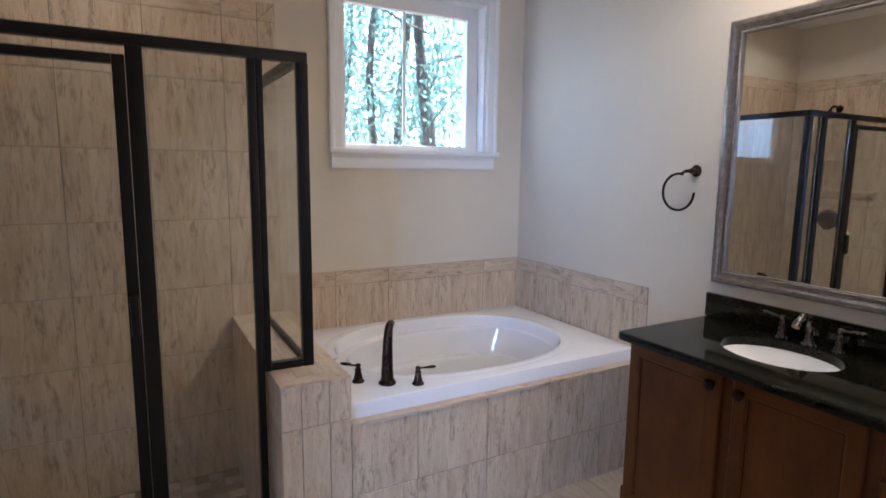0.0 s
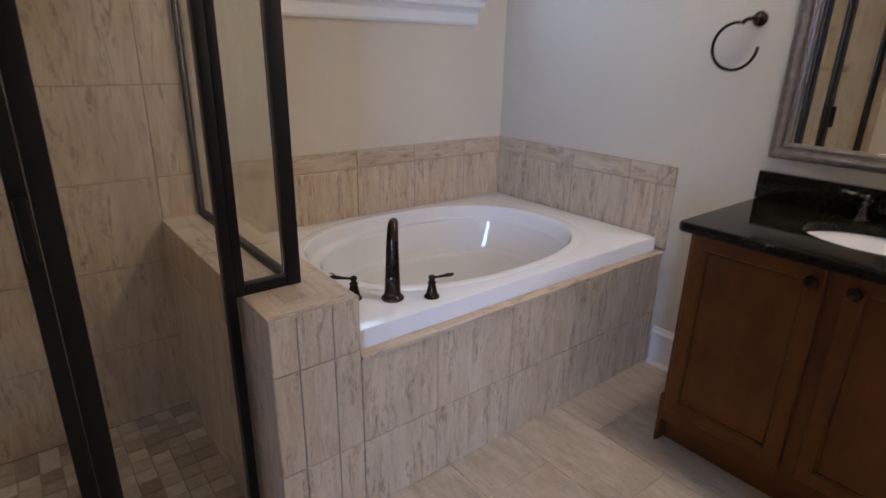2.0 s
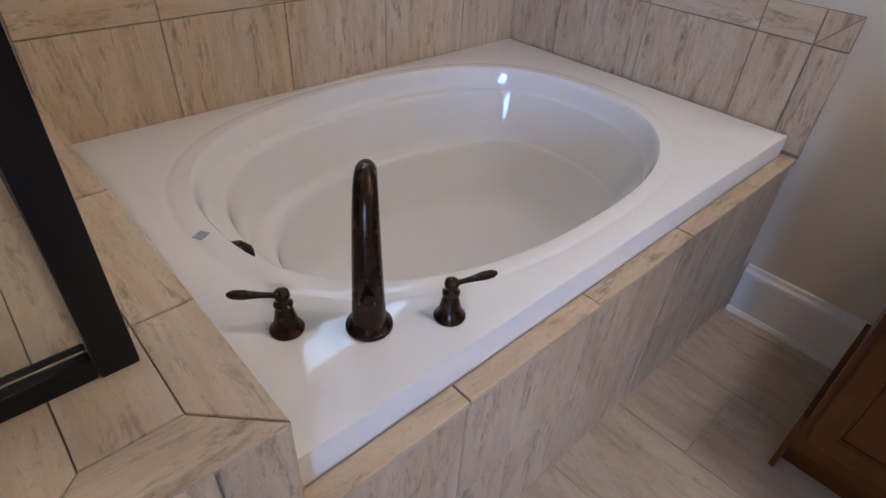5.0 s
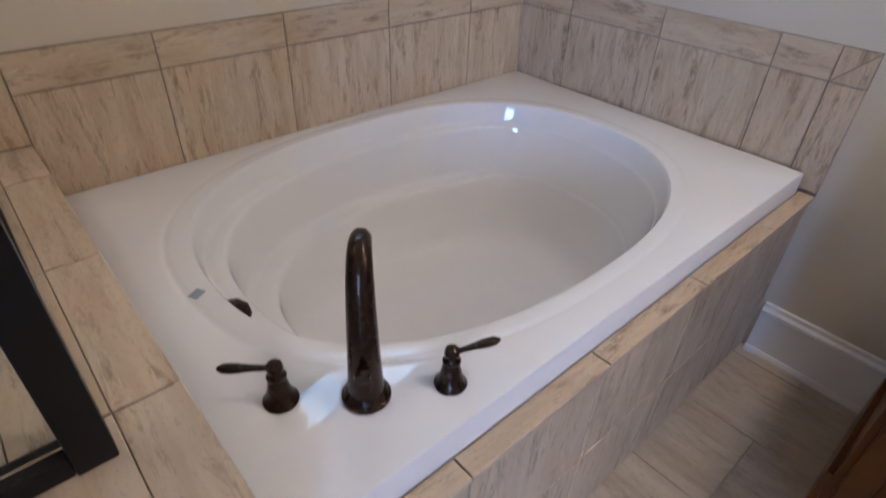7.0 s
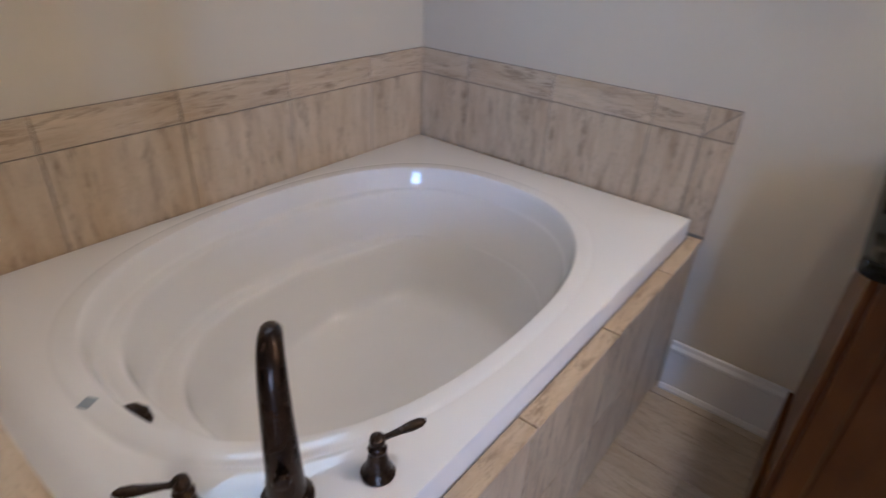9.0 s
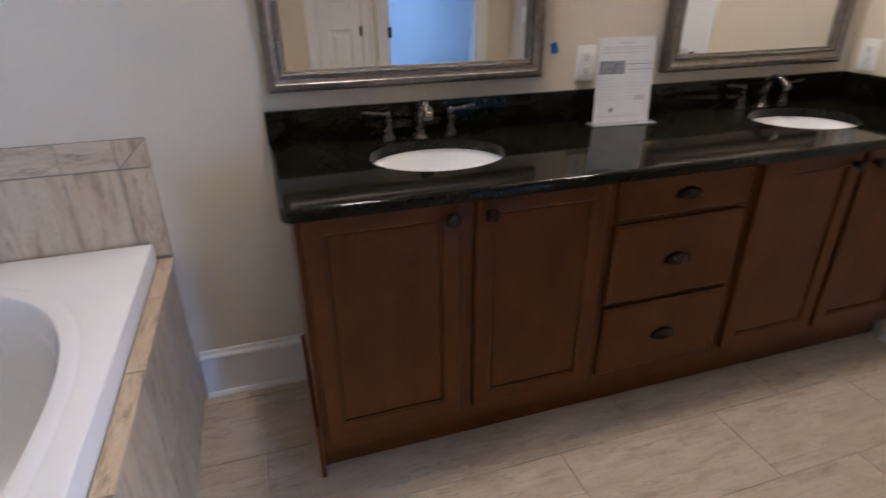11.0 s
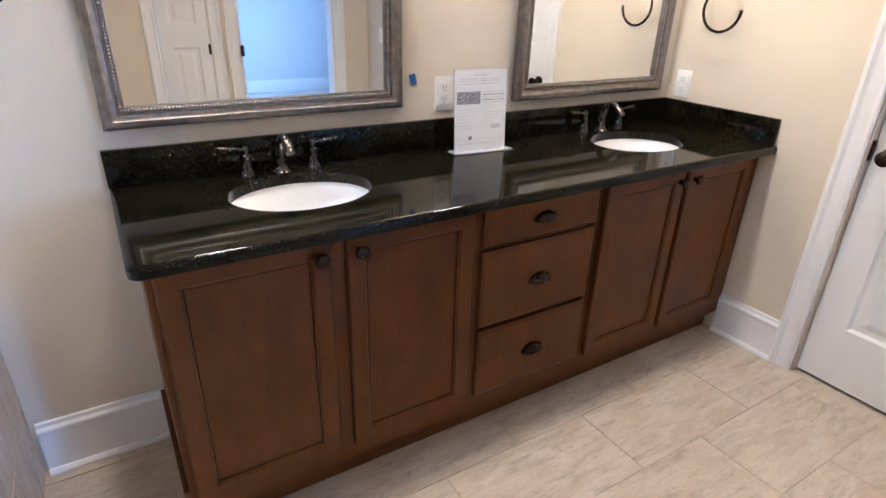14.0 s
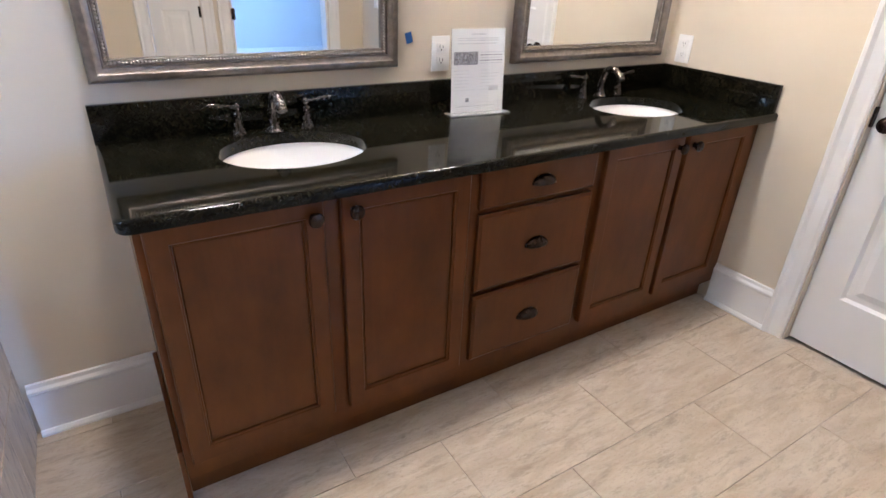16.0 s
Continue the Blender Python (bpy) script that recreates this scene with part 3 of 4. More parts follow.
loops = [rect(0, 0.541), rect(0, TZ - 0.008), rect(0.002, TZ - 0.002), rect(0.008, TZ), oval(1.10, TZ), oval(1.092, TZ), oval(1.084, TZ - 0.0007), oval(1.078, TZ - 0.0007), oval(1.068, TZ + 0.001), oval(1.055, TZ + 0.002), oval(1.012, TZ + 0.002), oval(1.001, TZ + 0.001), oval(0.993, TZ - 0.006), oval(0.988, TZ - 0.016),
         oval(0.972, TZ - 0.045, 0.976), oval(0.966, TZ - 0.056, 0.970), oval(0.963, TZ - 0.0605, 0.962), oval(0.961, TZ - 0.0625, 0.950), oval(0.959, TZ - 0.0645, 0.912), oval(0.957, TZ - 0.067, 0.903), oval(0.954, TZ - 0.073, 0.897), oval(0.949, TZ - 0.086, 0.892), oval(0.92, TZ - 0.14, 0.880), oval(0.890, TZ - 0.198, 0.866), oval(0.884, TZ - 0.208, 0.858), oval(0.882, TZ - 0.2135, 0.848), oval(0.880, TZ - 0.2155, 0.830), oval(0.878, TZ - 0.2175, 0.772), oval(0.876, TZ - 0.2205, 0.757), oval(0.872, TZ - 0.228, 0.748), oval(0.864, TZ - 0.246, 0.742), oval(0.84, TZ - 0.30, 0.735),
         oval(0.80, TZ - 0.362, 0.715), oval(0.77, TZ - 0.390, 0.698), oval(0.73, TZ - 0.410, 0.675), oval(0.67, TZ - 0.423, 0.635), oval(0.5, TZ - 0.430), oval(0.25, TZ - 0.434), oval(0.05, TZ - 0.436)]
part("shell", rings(loops, cap0=False), ACRYLIC, tub)
part("drain", lathe([(0.001, 0.0), (0.036, 0.0), (0.036, 0.003), (0.028, 0.006), (0.001, 0.007)], m=pose(-1.12, -0.56, TZ - 0.434)), BRONZE, tub, "dark bronze drain")
part("overflow", tube([(-1.404, -0.588, 0.574), (-1.386, -0.591, 0.580), (-1.372, -0.594, 0.583), (-1.360, -0.596, 0.584)], [0.033, 0.034, 0.028, 0.012], squash=0.85), BRONZE, tub, "dark bronze overflow cover")
tagged(link("sticker", box(-0.012, 0.012, -0.010, 0.010, 0, 0.001), STICKER, at=pose(-1.426, -0.535, TZ + 0.0025, 0, 0, 28)), "small grey square sticker on the tub rim", "sticker")


def lever(bm_base, z, ang, length=0.085, s=1.0):
    d = Vector((math.cos(ang), math.sin(ang), 0.12)).normalized()
    p0 = Vector((0, 0, z))
    pts = [p0 + d * (length * t) for t in (-0.06, 0.1, 0.25, 0.45, 0.7, 0.9, 1.0)]
    return tube(pts, [0.005 * s, 0.007 * s, 0.0065 * s, 0.008 * s, 0.0115 * s, 0.0105 * s, 0.004 * s], squash=0.75)


BELL = [(0.001, 0), (0.034, 0), (0.035, 0.004), (0.031, 0.010), (0.026, 0.016), (0.022, 0.034), (0.018, 0.054), (0.016, 0.062), (0.019, 0.066), (0.019, 0.070), (0.013, 0.076), (0.012, 0.082), (0.016, 0.090), (0.014, 0.099), (0.006, 0.104), (0.001, 0.105)]


def tap_handle(name, label, m, ang, s=1.0, category="tap handle", group=""):
    h = thing(name, label, category, group, at=m)
    part("base", lathe([(r * s, z * s) for r, z in BELL]), BRONZE, h)
    part("lever", lever(None, 0.090 * s, ang, 0.10 * s, s), BRONZE, h)
    return h


tap_handle("tub_tap_handle", "oil-rubbed bronze lever tap handle on the tub deck", pose(-1.424, -0.840, TZ), radians(148), 0.76, group="tub taps")
tap_handle("tub_tap_handle", "oil-rubbed bronze lever tap handle on the tub deck", pose(-1.213, -0.975, TZ), radians(-25), 0.74, group="tub taps")
spout = thing("tub_spout", "tall tapered oil-rubbed bronze tub spout", "tub spout", at=pose(-1.324, -0.913, TZ, 0, 0, 52))
part("base", lathe([(0.001, 0), (0.035, 0), (0.037, 0.003), (0.036, 0.008), (0.031, 0.012), (0.029, 0.018), (0.025, 0.021), (0.001, 0.022)]), BRONZE, spout)
pts = bezier((0, 0, 0.012), (0.0, 0, 0.12), (0.0, 0, 0.268), (0.068, 0, 0.236), 18)
part("neck", tube(pts, [0.0275 - 0.0125 * (k / 18) ** 0.7 for k in range(19)], n=22), BRONZE, spout)
part("diverter", lathe([(0.001, 0), (0.009, 0), (0.009, 0.012), (0.012, 0.016), (0.010, 0.022), (0.001, 0.024)], m=pose(-0.019, 0, 0.080, 0, -88)), BRONZE, spout)

# ---- shower ----
SZ = 2.29
shower_floor_z = -0.095
bm = box(XW + 0.001, PX0 - 0.0005, GY + 0.055, -0.001, -0.2, shower_floor_z)
shower_floor = tagged(link("floor_shower", bm, GROUT), "shower floor of small square tan stone mosaic", "floor", kind="structure")
curb = tagged(link("shower_curb", box(XW + 0.001, PX0 + 0.002, GY - 0.0595, GY + 0.06, -0.2, 0.018, 0.004), STONE), "low stone shower threshold", "curb", kind="structure")
rows = [-0.09, 0.24, 0.57, 0.90, 1.235, 1.565, 1.895, 2.20]
tiles(wall_north, SN, [XW + 0.012, -2.80, -2.467, -2.125, -1.79, -1.625], rows, skip=lambda u, v: u > PX0 + 0.05 and v < 0.7)
tiles(wall_north, SN, [XW + 0.012, -2.80, -2.467, -2.125, -1.79, -1.625], [2.20, SZ], veins="u", name="trim_tile")
tiles(wall_north, SN, [-1.625, PX1], [PZ + 0.002, 0.93, 1.235, 1.565, 1.895, 2.20], name="trim_tile")
link("grout", box(XW, PX0, -0.0085, -0.0005, -0.1, SZ - 0.001), GROUT, wall_north)
link("grout", box(PX0, PX1, -0.0085, -0.0005, 0.73, SZ - 0.001), GROUT, wall_north)
WB = basis((XW + EPS, 0, 0), (0, 1, 0), (0, 0, 1))
wy = [-0.95, -0.86, -0.66, -0.33, -0.012]
niche = lambda u, v: NY0 < u < NY1 and NZ0 < v < NZ1
tiles(wall_west, WB, [wy[1], NY0, NY1, wy[4]], [NZ0, NZ1], skip=niche)
tiles(wall_west, WB, wy[1:], rows[:5] + [NZ0])
tiles(wall_west, WB, wy[1:], [NZ1] + rows[6:])
tiles(wall_west, basis((XW - 0.0895, 0, 0), (0, 1, 0), (0, 0, 1)), [NY0 + 0.009, NY1 - 0.009], [NZ0 + 0.02, NZ1 - 0.009])
for y, d in ((NY0 + 0.0005, 1), (NY1 - 0.0005, -1)):
    tiles(wall_west, basis((0, y, 0), (-d, 0, 0), (0, 0, 1)), [min(-d * XW, -d * (XW - 0.089)), max(-d * XW, -d * (XW - 0.089))], [NZ0 + 0.02, NZ1])
tiles(wall_west, basis((0, 0, NZ1 - 0.0005), (1, 0, 0), (0, -1, 0)), [XW - 0.089, XW], [-NY1 + 0.009, -NY0 - 0.009])
link("niche_sill", box(XW - 0.089, XW - 0.0005, NY0 + 0.001, NY1 - 0.001, NZ0 + 0.0005, NZ0 + 0.018, 0.003), STONE, wall_west)
link("stone_ledge", box(XW + 0.0125, XW + 0.032, -0.71, -0.17, NZ0 - 0.014, NZ0 + 0.008, 0.003), STONE, wall_west)
tiles(wall_west, WB, wy[1:], [2.20, SZ], veins="u", name="trim_tile")
tiles(wall_west, WB, wy[:2], rows + [SZ], name="trim_tile")
bm = box(XW + 0.0005, XW + 0.0085, -0.949, NY0, -0.1, SZ - 0.001)
box(XW + 0.0005, XW + 0.0085, NY1, -0.009, -0.1, SZ - 0.001, bm=bm)
box(XW + 0.0005, XW + 0.0085, NY0, NY1, -0.1, NZ0, bm=bm)
box(XW + 0.0005, XW + 0.0085, NY0, NY1, NZ1, SZ - 0.001, bm=bm)
link("grout", bm, GROUT, wall_west)
k = 0.0665
MM = basis((0, 0, shower_floor_z), (1, 0, 0), (0, 1, 0))
tiles(shower_floor, MM, steps(XW + 0.012, PX0 - 0.002, k), steps(GY + 0.062, -0.012, k), t=0.006, gap=0.004, material=MOSAIC, name="mosaic_tile")

enc = thing("shower_enclosure", "dark bronze framed glass shower enclosure with hinged door", "shower enclosure")
HZ0, HZ1 = 1.862, 1.898
FW = 0.036


def bar(name, x0, x1, y0, y1, z0, z1, parent=None, label=""):
    return part(name, box(x0, x1, y0, y1, z0, z1, 0.003), FRAMEMETAL, parent or enc, label)


bar("header", XW + 0.012, -1.627, GY - 0.022, GY + 0.022, HZ0, HZ1)
bar("side_header", -1.665, -1.627, GY + 0.023, -0.013, HZ0, HZ1)
bar("corner_post", -1.665, -1.625, GY - 0.021, GY + 0.019, PZ + 0.001, HZ0 - 0.001)
bar("post", -1.834, -1.808, GY - 0.020, GY + 0.020, 0.019, HZ0 - 0.001)
bar("post", -1.8075, -1.784, GY - 0.020, GY + 0.020, PZ + 0.001, HZ0 - 0.001)
bar("bottom_rail", -1.783, -1.666, GY - 0.018, GY + 0.018, PZ + 0.001, PZ + 0.030)
bar("side_bottom_rail", -1.660, -1.632, GY + 0.020, -0.013, PZ + 0.001, PZ + 0.024)
bar("wall_post", -1.660, -1.632, -0.034, -0.013, PZ + 0.025, HZ0 - 0.001)
bar("post", -2.1985, -2.150, GY - 0.020, GY + 0.020, 0.019, HZ0 - 0.001)
bar("bottom_rail", -2.149, -1.835, GY - 0.016, GY + 0.016, 0.019, 0.045)
bar("post", XW + 0.012, XW + 0.045, GY - 0.020, GY + 0.020, 0.019, HZ0 - 0.001)


def sheet(name, x0, x1, y0, y1, z0, z1, parent):
    g = part(name, box(x0, x1, y0, y1, z0, z1), GLASS, parent, "clear glass panel", smooth=False)
    g.visible_shadow = False
    return g


sheet("glass_panel", -2.149, -1.835, GY - 0.003, GY + 0.003, 0.046, HZ0 - 0.001, enc)
sheet("glass_panel", -1.783, -1.666, GY - 0.003, GY + 0.003, PZ + 0.031, HZ0 - 0.001, enc)
sheet("glass_panel", -1.649, -1.643, GY + 0.020, -0.035, PZ + 0.025, HZ0 - 0.001, enc)
bm = bmesh.new()
dx0, dx1, dz0, dz1 = XW + 0.052, -2.200, 0.028, 1.832
for b in ((dx0, dx0 + 0.03, dz0, dz1), (dx1 - 0.036, dx1, dz0, dz1), (dx0 + 0.03, dx1 - 0.036, dz1 - 0.03, dz1), (dx0 + 0.03, dx1 - 0.036, dz0, dz0 + 0.03)):
    box(b[0], b[1], GY - 0.016, GY + 0.016, b[2], b[3], 0.003, bm=bm)
sdoor = part("door", bm, FRAMEMETAL, enc, "dark bronze framed glass shower door")
sheet("glass_panel", dx0 + 0.031, dx1 - 0.037, GY - 0.003, GY + 0.003, dz0 + 0.031, dz1 - 0.031, sdoor)
part("handle", box(dx1 - 0.03, dx1 - 0.004, GY - 0.042, GY - 0.017, 0.93, 1.07, 0.008), FRAMEMETAL, sdoor, "dark bronze pull")
valve = thing("shower_valve", "round bronze shower valve on the tiled wall", "shower valve", at=pose(XW + 0.013, -0.38, 1.11, 0, 90))
part("plate", lathe([(0.001, 0), (0.085, 0), (0.086, 0.004), (0.07, 0.010), (0.03, 0.014), (0.026, 0.04), (0.001, 0.042)]), BRONZE, valve)
part("lever", tube([(0, 0, 0.035), (0.03, 0, 0.045), (0.09, 0, 0.045)], [0.009, 0.008, 0.006]), BRONZE, valve)
head = thing("overhead_shower", "oil-rubbed bronze shower head on a wall arm", "shower head", at=pose(XW + 0.013, -0.38, 2.03))
part("arm", tube(bezier((0, 0, 0), (0.08, 0, 0.03), (0.12, 0, 0.02), (0.15, 0, -0.03), 10), 0.010), BRONZE, head)
part("flange", lathe([(0.001, 0), (0.03, 0), (0.028, 0.008), (0.012, 0.012)], m=pose(0, 0, 0, 0, 90)), BRONZE, head)
part("rose", lathe([(0.012, 0.03), (0.018, 0.01), (0.045, -0.02), (0.046, -0.028), (0.001, -0.03)], m=pose(0.155, 0, -0.045, 0, -25)), BRONZE, head)

# ---- vanity ----
VX, VF = -0.50, -0.52
VY0, VY1 = YS + 0.006, -1.442
cab = thing("vanity_cabinet", "cherry-stained wooden double vanity cabinet with five fronts and drawers", "vanity cabinet")
bm = box(VX, VX + 0.02, VY0, VY1, 0.10, 0.8355)
box(VX + 0.02, -0.003, VY1 - 0.018, VY1, 0.10, 0.8355, bm=bm)
box(VX + 0.02, -0.003, VY0, VY0 + 0.018, 0.10, 0.8355, bm=bm)
box(VX + 0.02, -0.003, VY0 + 0.018, VY1 - 0.018, 0.10, 0.118, bm=bm)
part("body", bm, WOOD, cab, smooth=False)
part("side_skirt", box(VX + 0.002, -0.03, VY1 + 0.0005, VY1 + 0.014, 0.0, 0.20, 0.003), WOOD, cab, smooth=False)
part("toe_kick", box(VX + 0.05, -0.05, VY0, VY1 - 0.001, 0.0, 0.099), WOOD, cab, smooth=False)


def shaker(w, h, t=0.019, stile=0.052):
    """A front with a recessed flat panel; local x across, z up, face at -y."""
    def loop(i, y):
        return [(i, y, i), (w - i, y, i), (w - i, y, h - i), (i, y, h - i)]
    return rings([loop(0, 0), loop(0, -t + 0.004), loop(0.004, -t), loop(stile - 0.007, -t), loop(stile - 0.005, -t + 0.003), loop(stile - 0.001, -t + 0.004), loop(stile, -t + 0.011), loop(stile + 0.002, -t + 0.011), loop(stile + 0.004, -t + 0.009)])


def slab(w, h, t=0.019):
    def loop(i, y):
        return [(i, y, i), (w - i, y, i), (w - i, y, h - i), (i, y, h - i)]
    return rings([loop(0, 0), loop(0, -t + 0.006), loop(0.003, -t + 0.005), loop(0.009, -t), loop(0.012, -t)])


KNOB = [(0.001, 0), (0.008, 0), (0.007, 0.010), (0.008, 0.014), (0.015, 0.018), (0.0165, 0.023), (0.014, 0.028), (0.008, 0.030), (0.001, 0.0305)]
for y1, y0, side in ((-1.458, -1.846, 1), (-1.890, -2.272, 0), (-2.800, -3.185, 1), (-3.208, -3.598, 0)):
    w = y1 - y0
    d = part("cabinet_door", shaker(w, 0.668), WOOD, cab, smooth=False, at=pose(VX - 0.0005, y1, 0.160, 0, 0, -90))
    part("knob", lathe([(a * 1.18, b * 1.05) for a, b in KNOB], m=pose(w - 0.028 if side else 0.031, -0.019, 0.625, 90)), BRONZE, d, "round dark bronze knob")
for z0, z1 in ((0.703, 0.828), (0.428, 0.687), (0.166, 0.412)):
    d = part("drawer", slab(0.450, z1 - z0), WOOD, cab, smooth=False, at=pose(VX - 0.0005, -2.310, z0, 0, 0, -90))
    bm = bmesh.new()
    loops = []
    for j in range(7):
        a = j / 6 * math.pi / 2
        s, dep = math.cos(a), math.sin(a)
        loops.append([(0.225 + (0.046 * s) * math.cos(b), -0.0195 - 0.024 * dep, (z1 - z0) / 2 - 0.010 + (0.030 * s) * math.sin(b)) for b in [math.pi * q / 16 for q in range(17)]])
    rings(loops, cap0=False, cap1=False, bm=bm, closed=False)
    cup = part("cup_pull", bm, BRONZE, d, "dark bronze cup pull")
    so = cup.modifiers.new("thick", "SOLIDIFY")
    so.thickness = 0.002

SINKS = ((-0.248, -1.873), (-0.255, -3.215))
CT0, CT1, CXF, CYL = 0.836, 0.868, -0.562, -1.415


def counter_mesh():
    """Slab with a rounded front corner, a soft nosing and two oval cutouts."""
    xr, rad = -0.002, 0.03
    bm = bmesh.new()
    y_end = YS + 0.004

    def outline(i):
        out = [(xr, y_end), (CXF + i, y_end)]
        for q in range(7):
            a = math.pi - q / 6 * math.pi / 2
            out.append((CXF + rad + (rad - i) * math.cos(a), CYL - rad + (rad - i) * math.sin(a)))
        return out + [(xr, CYL - i)]
    prof = [(0.006 - 0.006 * math.sin(a), CT0 + 0.006 - 0.006 * math.cos(a)) for a in [math.pi / 2 * q / 4 for q in range(5)]]
    prof += [(0.011 - 0.011 * math.cos(a), CT1 - 0.011 + 0.011 * math.sin(a)) for a in [math.pi / 2 * q / 6 for q in range(7)]]
    vs = [[bm.verts.new((x, y, z)) for x, y in outline(i)] for i, z in prof]
    n = len(vs[0])
    for a, b in zip(vs, vs[1:]):
        for q in range(n):
            bm.faces.new((a[q], a[(q + 1) % n], b[(q + 1) % n], b[q]))
    for ring in (vs[0], vs[-1]):
        edges = [bm.edges.get((ring[q], ring[(q + 1) % n])) for q in range(n)]
        holes = []
        for sx, sy in SINKS:
            hv = [bm.verts.new((sx + 0.158 * math.cos(2 * math.pi * q / 96), sy + 0.198 * math.sin(2 * math.pi * q / 96), ring[0].co.z)) for q in range(96)]
            edges += [bm.edges.new((hv[q], hv[(q + 1) % 96])) for q in range(96)]
            holes.append(hv)
        bmesh.ops.triangle_fill(bm, edges=edges, use_beauty=True)
        if ring is vs[0]:
            low = holes
    for a, b in zip(low, holes):
        for q in range(96):
            bm.faces.new((a[q], a[(q + 1) % 96], b[(q + 1) % 96], b[q]))
    return bm


counter = thing("countertop", "polished black granite vanity countertop with backsplash", "countertop")
slab_ob = part("slab", counter_mesh(), GRANITE, counter)
for face in slab_ob.data.polygons:
    face.use_smooth = abs(face.normal.z) < 0.999
part("backsplash", box(-0.022, -0.002, YS + 0.003, CYL, CT1 + 0.0005, 0.971, 0.002), GRANITE, counter)
part("side_splash", box(-0.548, -0.0225, YS + 0.003, YS + 0.023, CT1 + 0.0005, 0.971, 0.002), GRANITE, counter)

for sx, sy in SINKS:
    s = thing("sink", "white porcelain oval undermount sink in the granite counter", "sink", "vanity sinks", at=pose(sx, sy, 0))
    ls = [[(0.166 * f * math.cos(2 * math.pi * q / 56), 0.206 * f * math.sin(2 * math.pi * q / 56), z) for q in range(56)] for f, z in ((1.06, CT0 - 0.006), (1.06, CT0 - 0.001), (0.985, CT0 - 0.001), (0.965, CT0 - 0.012), (0.93, CT0 - 0.05), (0.82, CT0 - 0.10), (0.6, CT0 - 0.135), (0.3, CT0 - 0.148), (0.13, CT0 - 0.150))]
    part("bowl", rings(ls, cap0=False), PORCELAIN, s)
    part("drain", lathe([(0.001, 0), (0.024, 0), (0.023, 0.004), (0.001, 0.005)], m=pose(0, 0, CT0 - 0.1495)), BRONZE, s, "dark bronze drain")
    f = thing("faucet", "oil-rubbed bronze widespread bathroom faucet on the counter", "faucet", "vanity faucets", at=pose(-0.062, sy, CT1))
    part("spout_base", lathe([(0.001, 0), (0.024, 0), (0.025, 0.003), (0.021, 0.007), (0.015, 0.014), (0.0135, 0.03)]), TAPMETAL, f)
    pts = bezier((0, 0, 0.012), (0.014, 0, 0.115), (-0.045, 0, 0.145), (-0.098, 0, 0.080), 20)
    part("spout", tube(pts, [0.0135 - 0.003 * (q / 20) + (0.003 if q > 17 else 0) for q in range(21)], n=16), TAPMETAL, f)
    for dy, ang in ((0.10, 96), (-0.10, -84)):
        h = part("handle_base", lathe([(r * 0.56, z * 0.86) for r, z in BELL]), TAPMETAL, f, at=pose(0, dy, 0))
        part("lever", lever(None, 0.080, radians(ang - 8), 0.080, 0.68), TAPMETAL, h)

# ---- mirrors ----
def framed_mirror(y1, y0, z0, z1):
    w, h = y1 - y0, z1 - z0
    ob = thing("wall_mirror", "rectangular mirror in a beaded pewter frame on the wall", "mirror", "vanity mirrors", at=pose(-0.002, y1, z0, 0, 0, -90))
    prof = [(0, 0), (0, -0.022), (0.004, -0.030), (0.012, -0.034), (0.026, -0.034), (0.034, -0.028), (0.042, -0.025), (0.046, -0.026), (0.048, -0.018), (0.060, -0.018), (0.062, -0.022), (0.066, -0.020), (0.068, -0.012), (0.068, 0)]
    prof = [(a * 0.86, b) for a, b in prof]
    path = [(0, 0, 1, 1), (w, 0, -1, 1), (w, h, -1, -1), (0, h, 1, -1)]
    bm = bmesh.new()
    ls = [[bm.verts.new((x + sx * a, b, z + sz * a)) for a, b in prof] for x, z, sx, sz in path]
    for q in range(4):
        a, b = ls[q], ls[(q + 1) % 4]
        for r in range(len(prof) - 1):
            bm.faces.new((a[r], a[r + 1], b[r + 1], b[r]))
    part("frame", bm, PEWTER, ob)
    bm = bmesh.new()
    i, step = 0.0485, 0.0088
    beads = [(x, i) for x in np.arange(i, w - i, step)] + [(x, h - i) for x in np.arange(i, w - i, step)] + [(i, z) for z in np.arange(i, h - i, step)] + [(w - i, z) for z in np.arange(i, h - i, step)]
    verts, faces = [], []
    for x, z in beads:
        o = len(verts)
        r = 0.0044
        for yy, rr in ((-0.0175, 1.0), (-0.0225, 0.75)):
            verts += [(x + r * rr * math.cos(2 * math.pi * q / 6), yy, z + r * rr * math.sin(2 * math.pi * q / 6)) for q in range(6)]
        verts.append((x, -0.025, z))
        for q in range(6):
            n = (q + 1) % 6
            faces.append((o + q, o + n, o + 6 + n, o + 6 + q))
            faces.append((o + 6 + q, o + 6 + n, o + 12))
    me = bpy.data.meshes.new("beading")
    me.from_pydata(verts, [], faces)
    bm.from_mesh(me)
    bpy.data.meshes.remove(me)
    part("beading", bm, BEAD, ob, "small silvery beads along the inner edge")
    part("mirror_glass", box(0.055, w - 0.055, -0.010, -0.004, 0.055, h - 0.055), MIRROR, ob, "silvered mirror glass", smooth=False)
    return ob


framed_mirror(-1.434, -2.300, 1.024, 2.10)
framed_mirror(-2.775, -3.590, 1.010, 2.10)

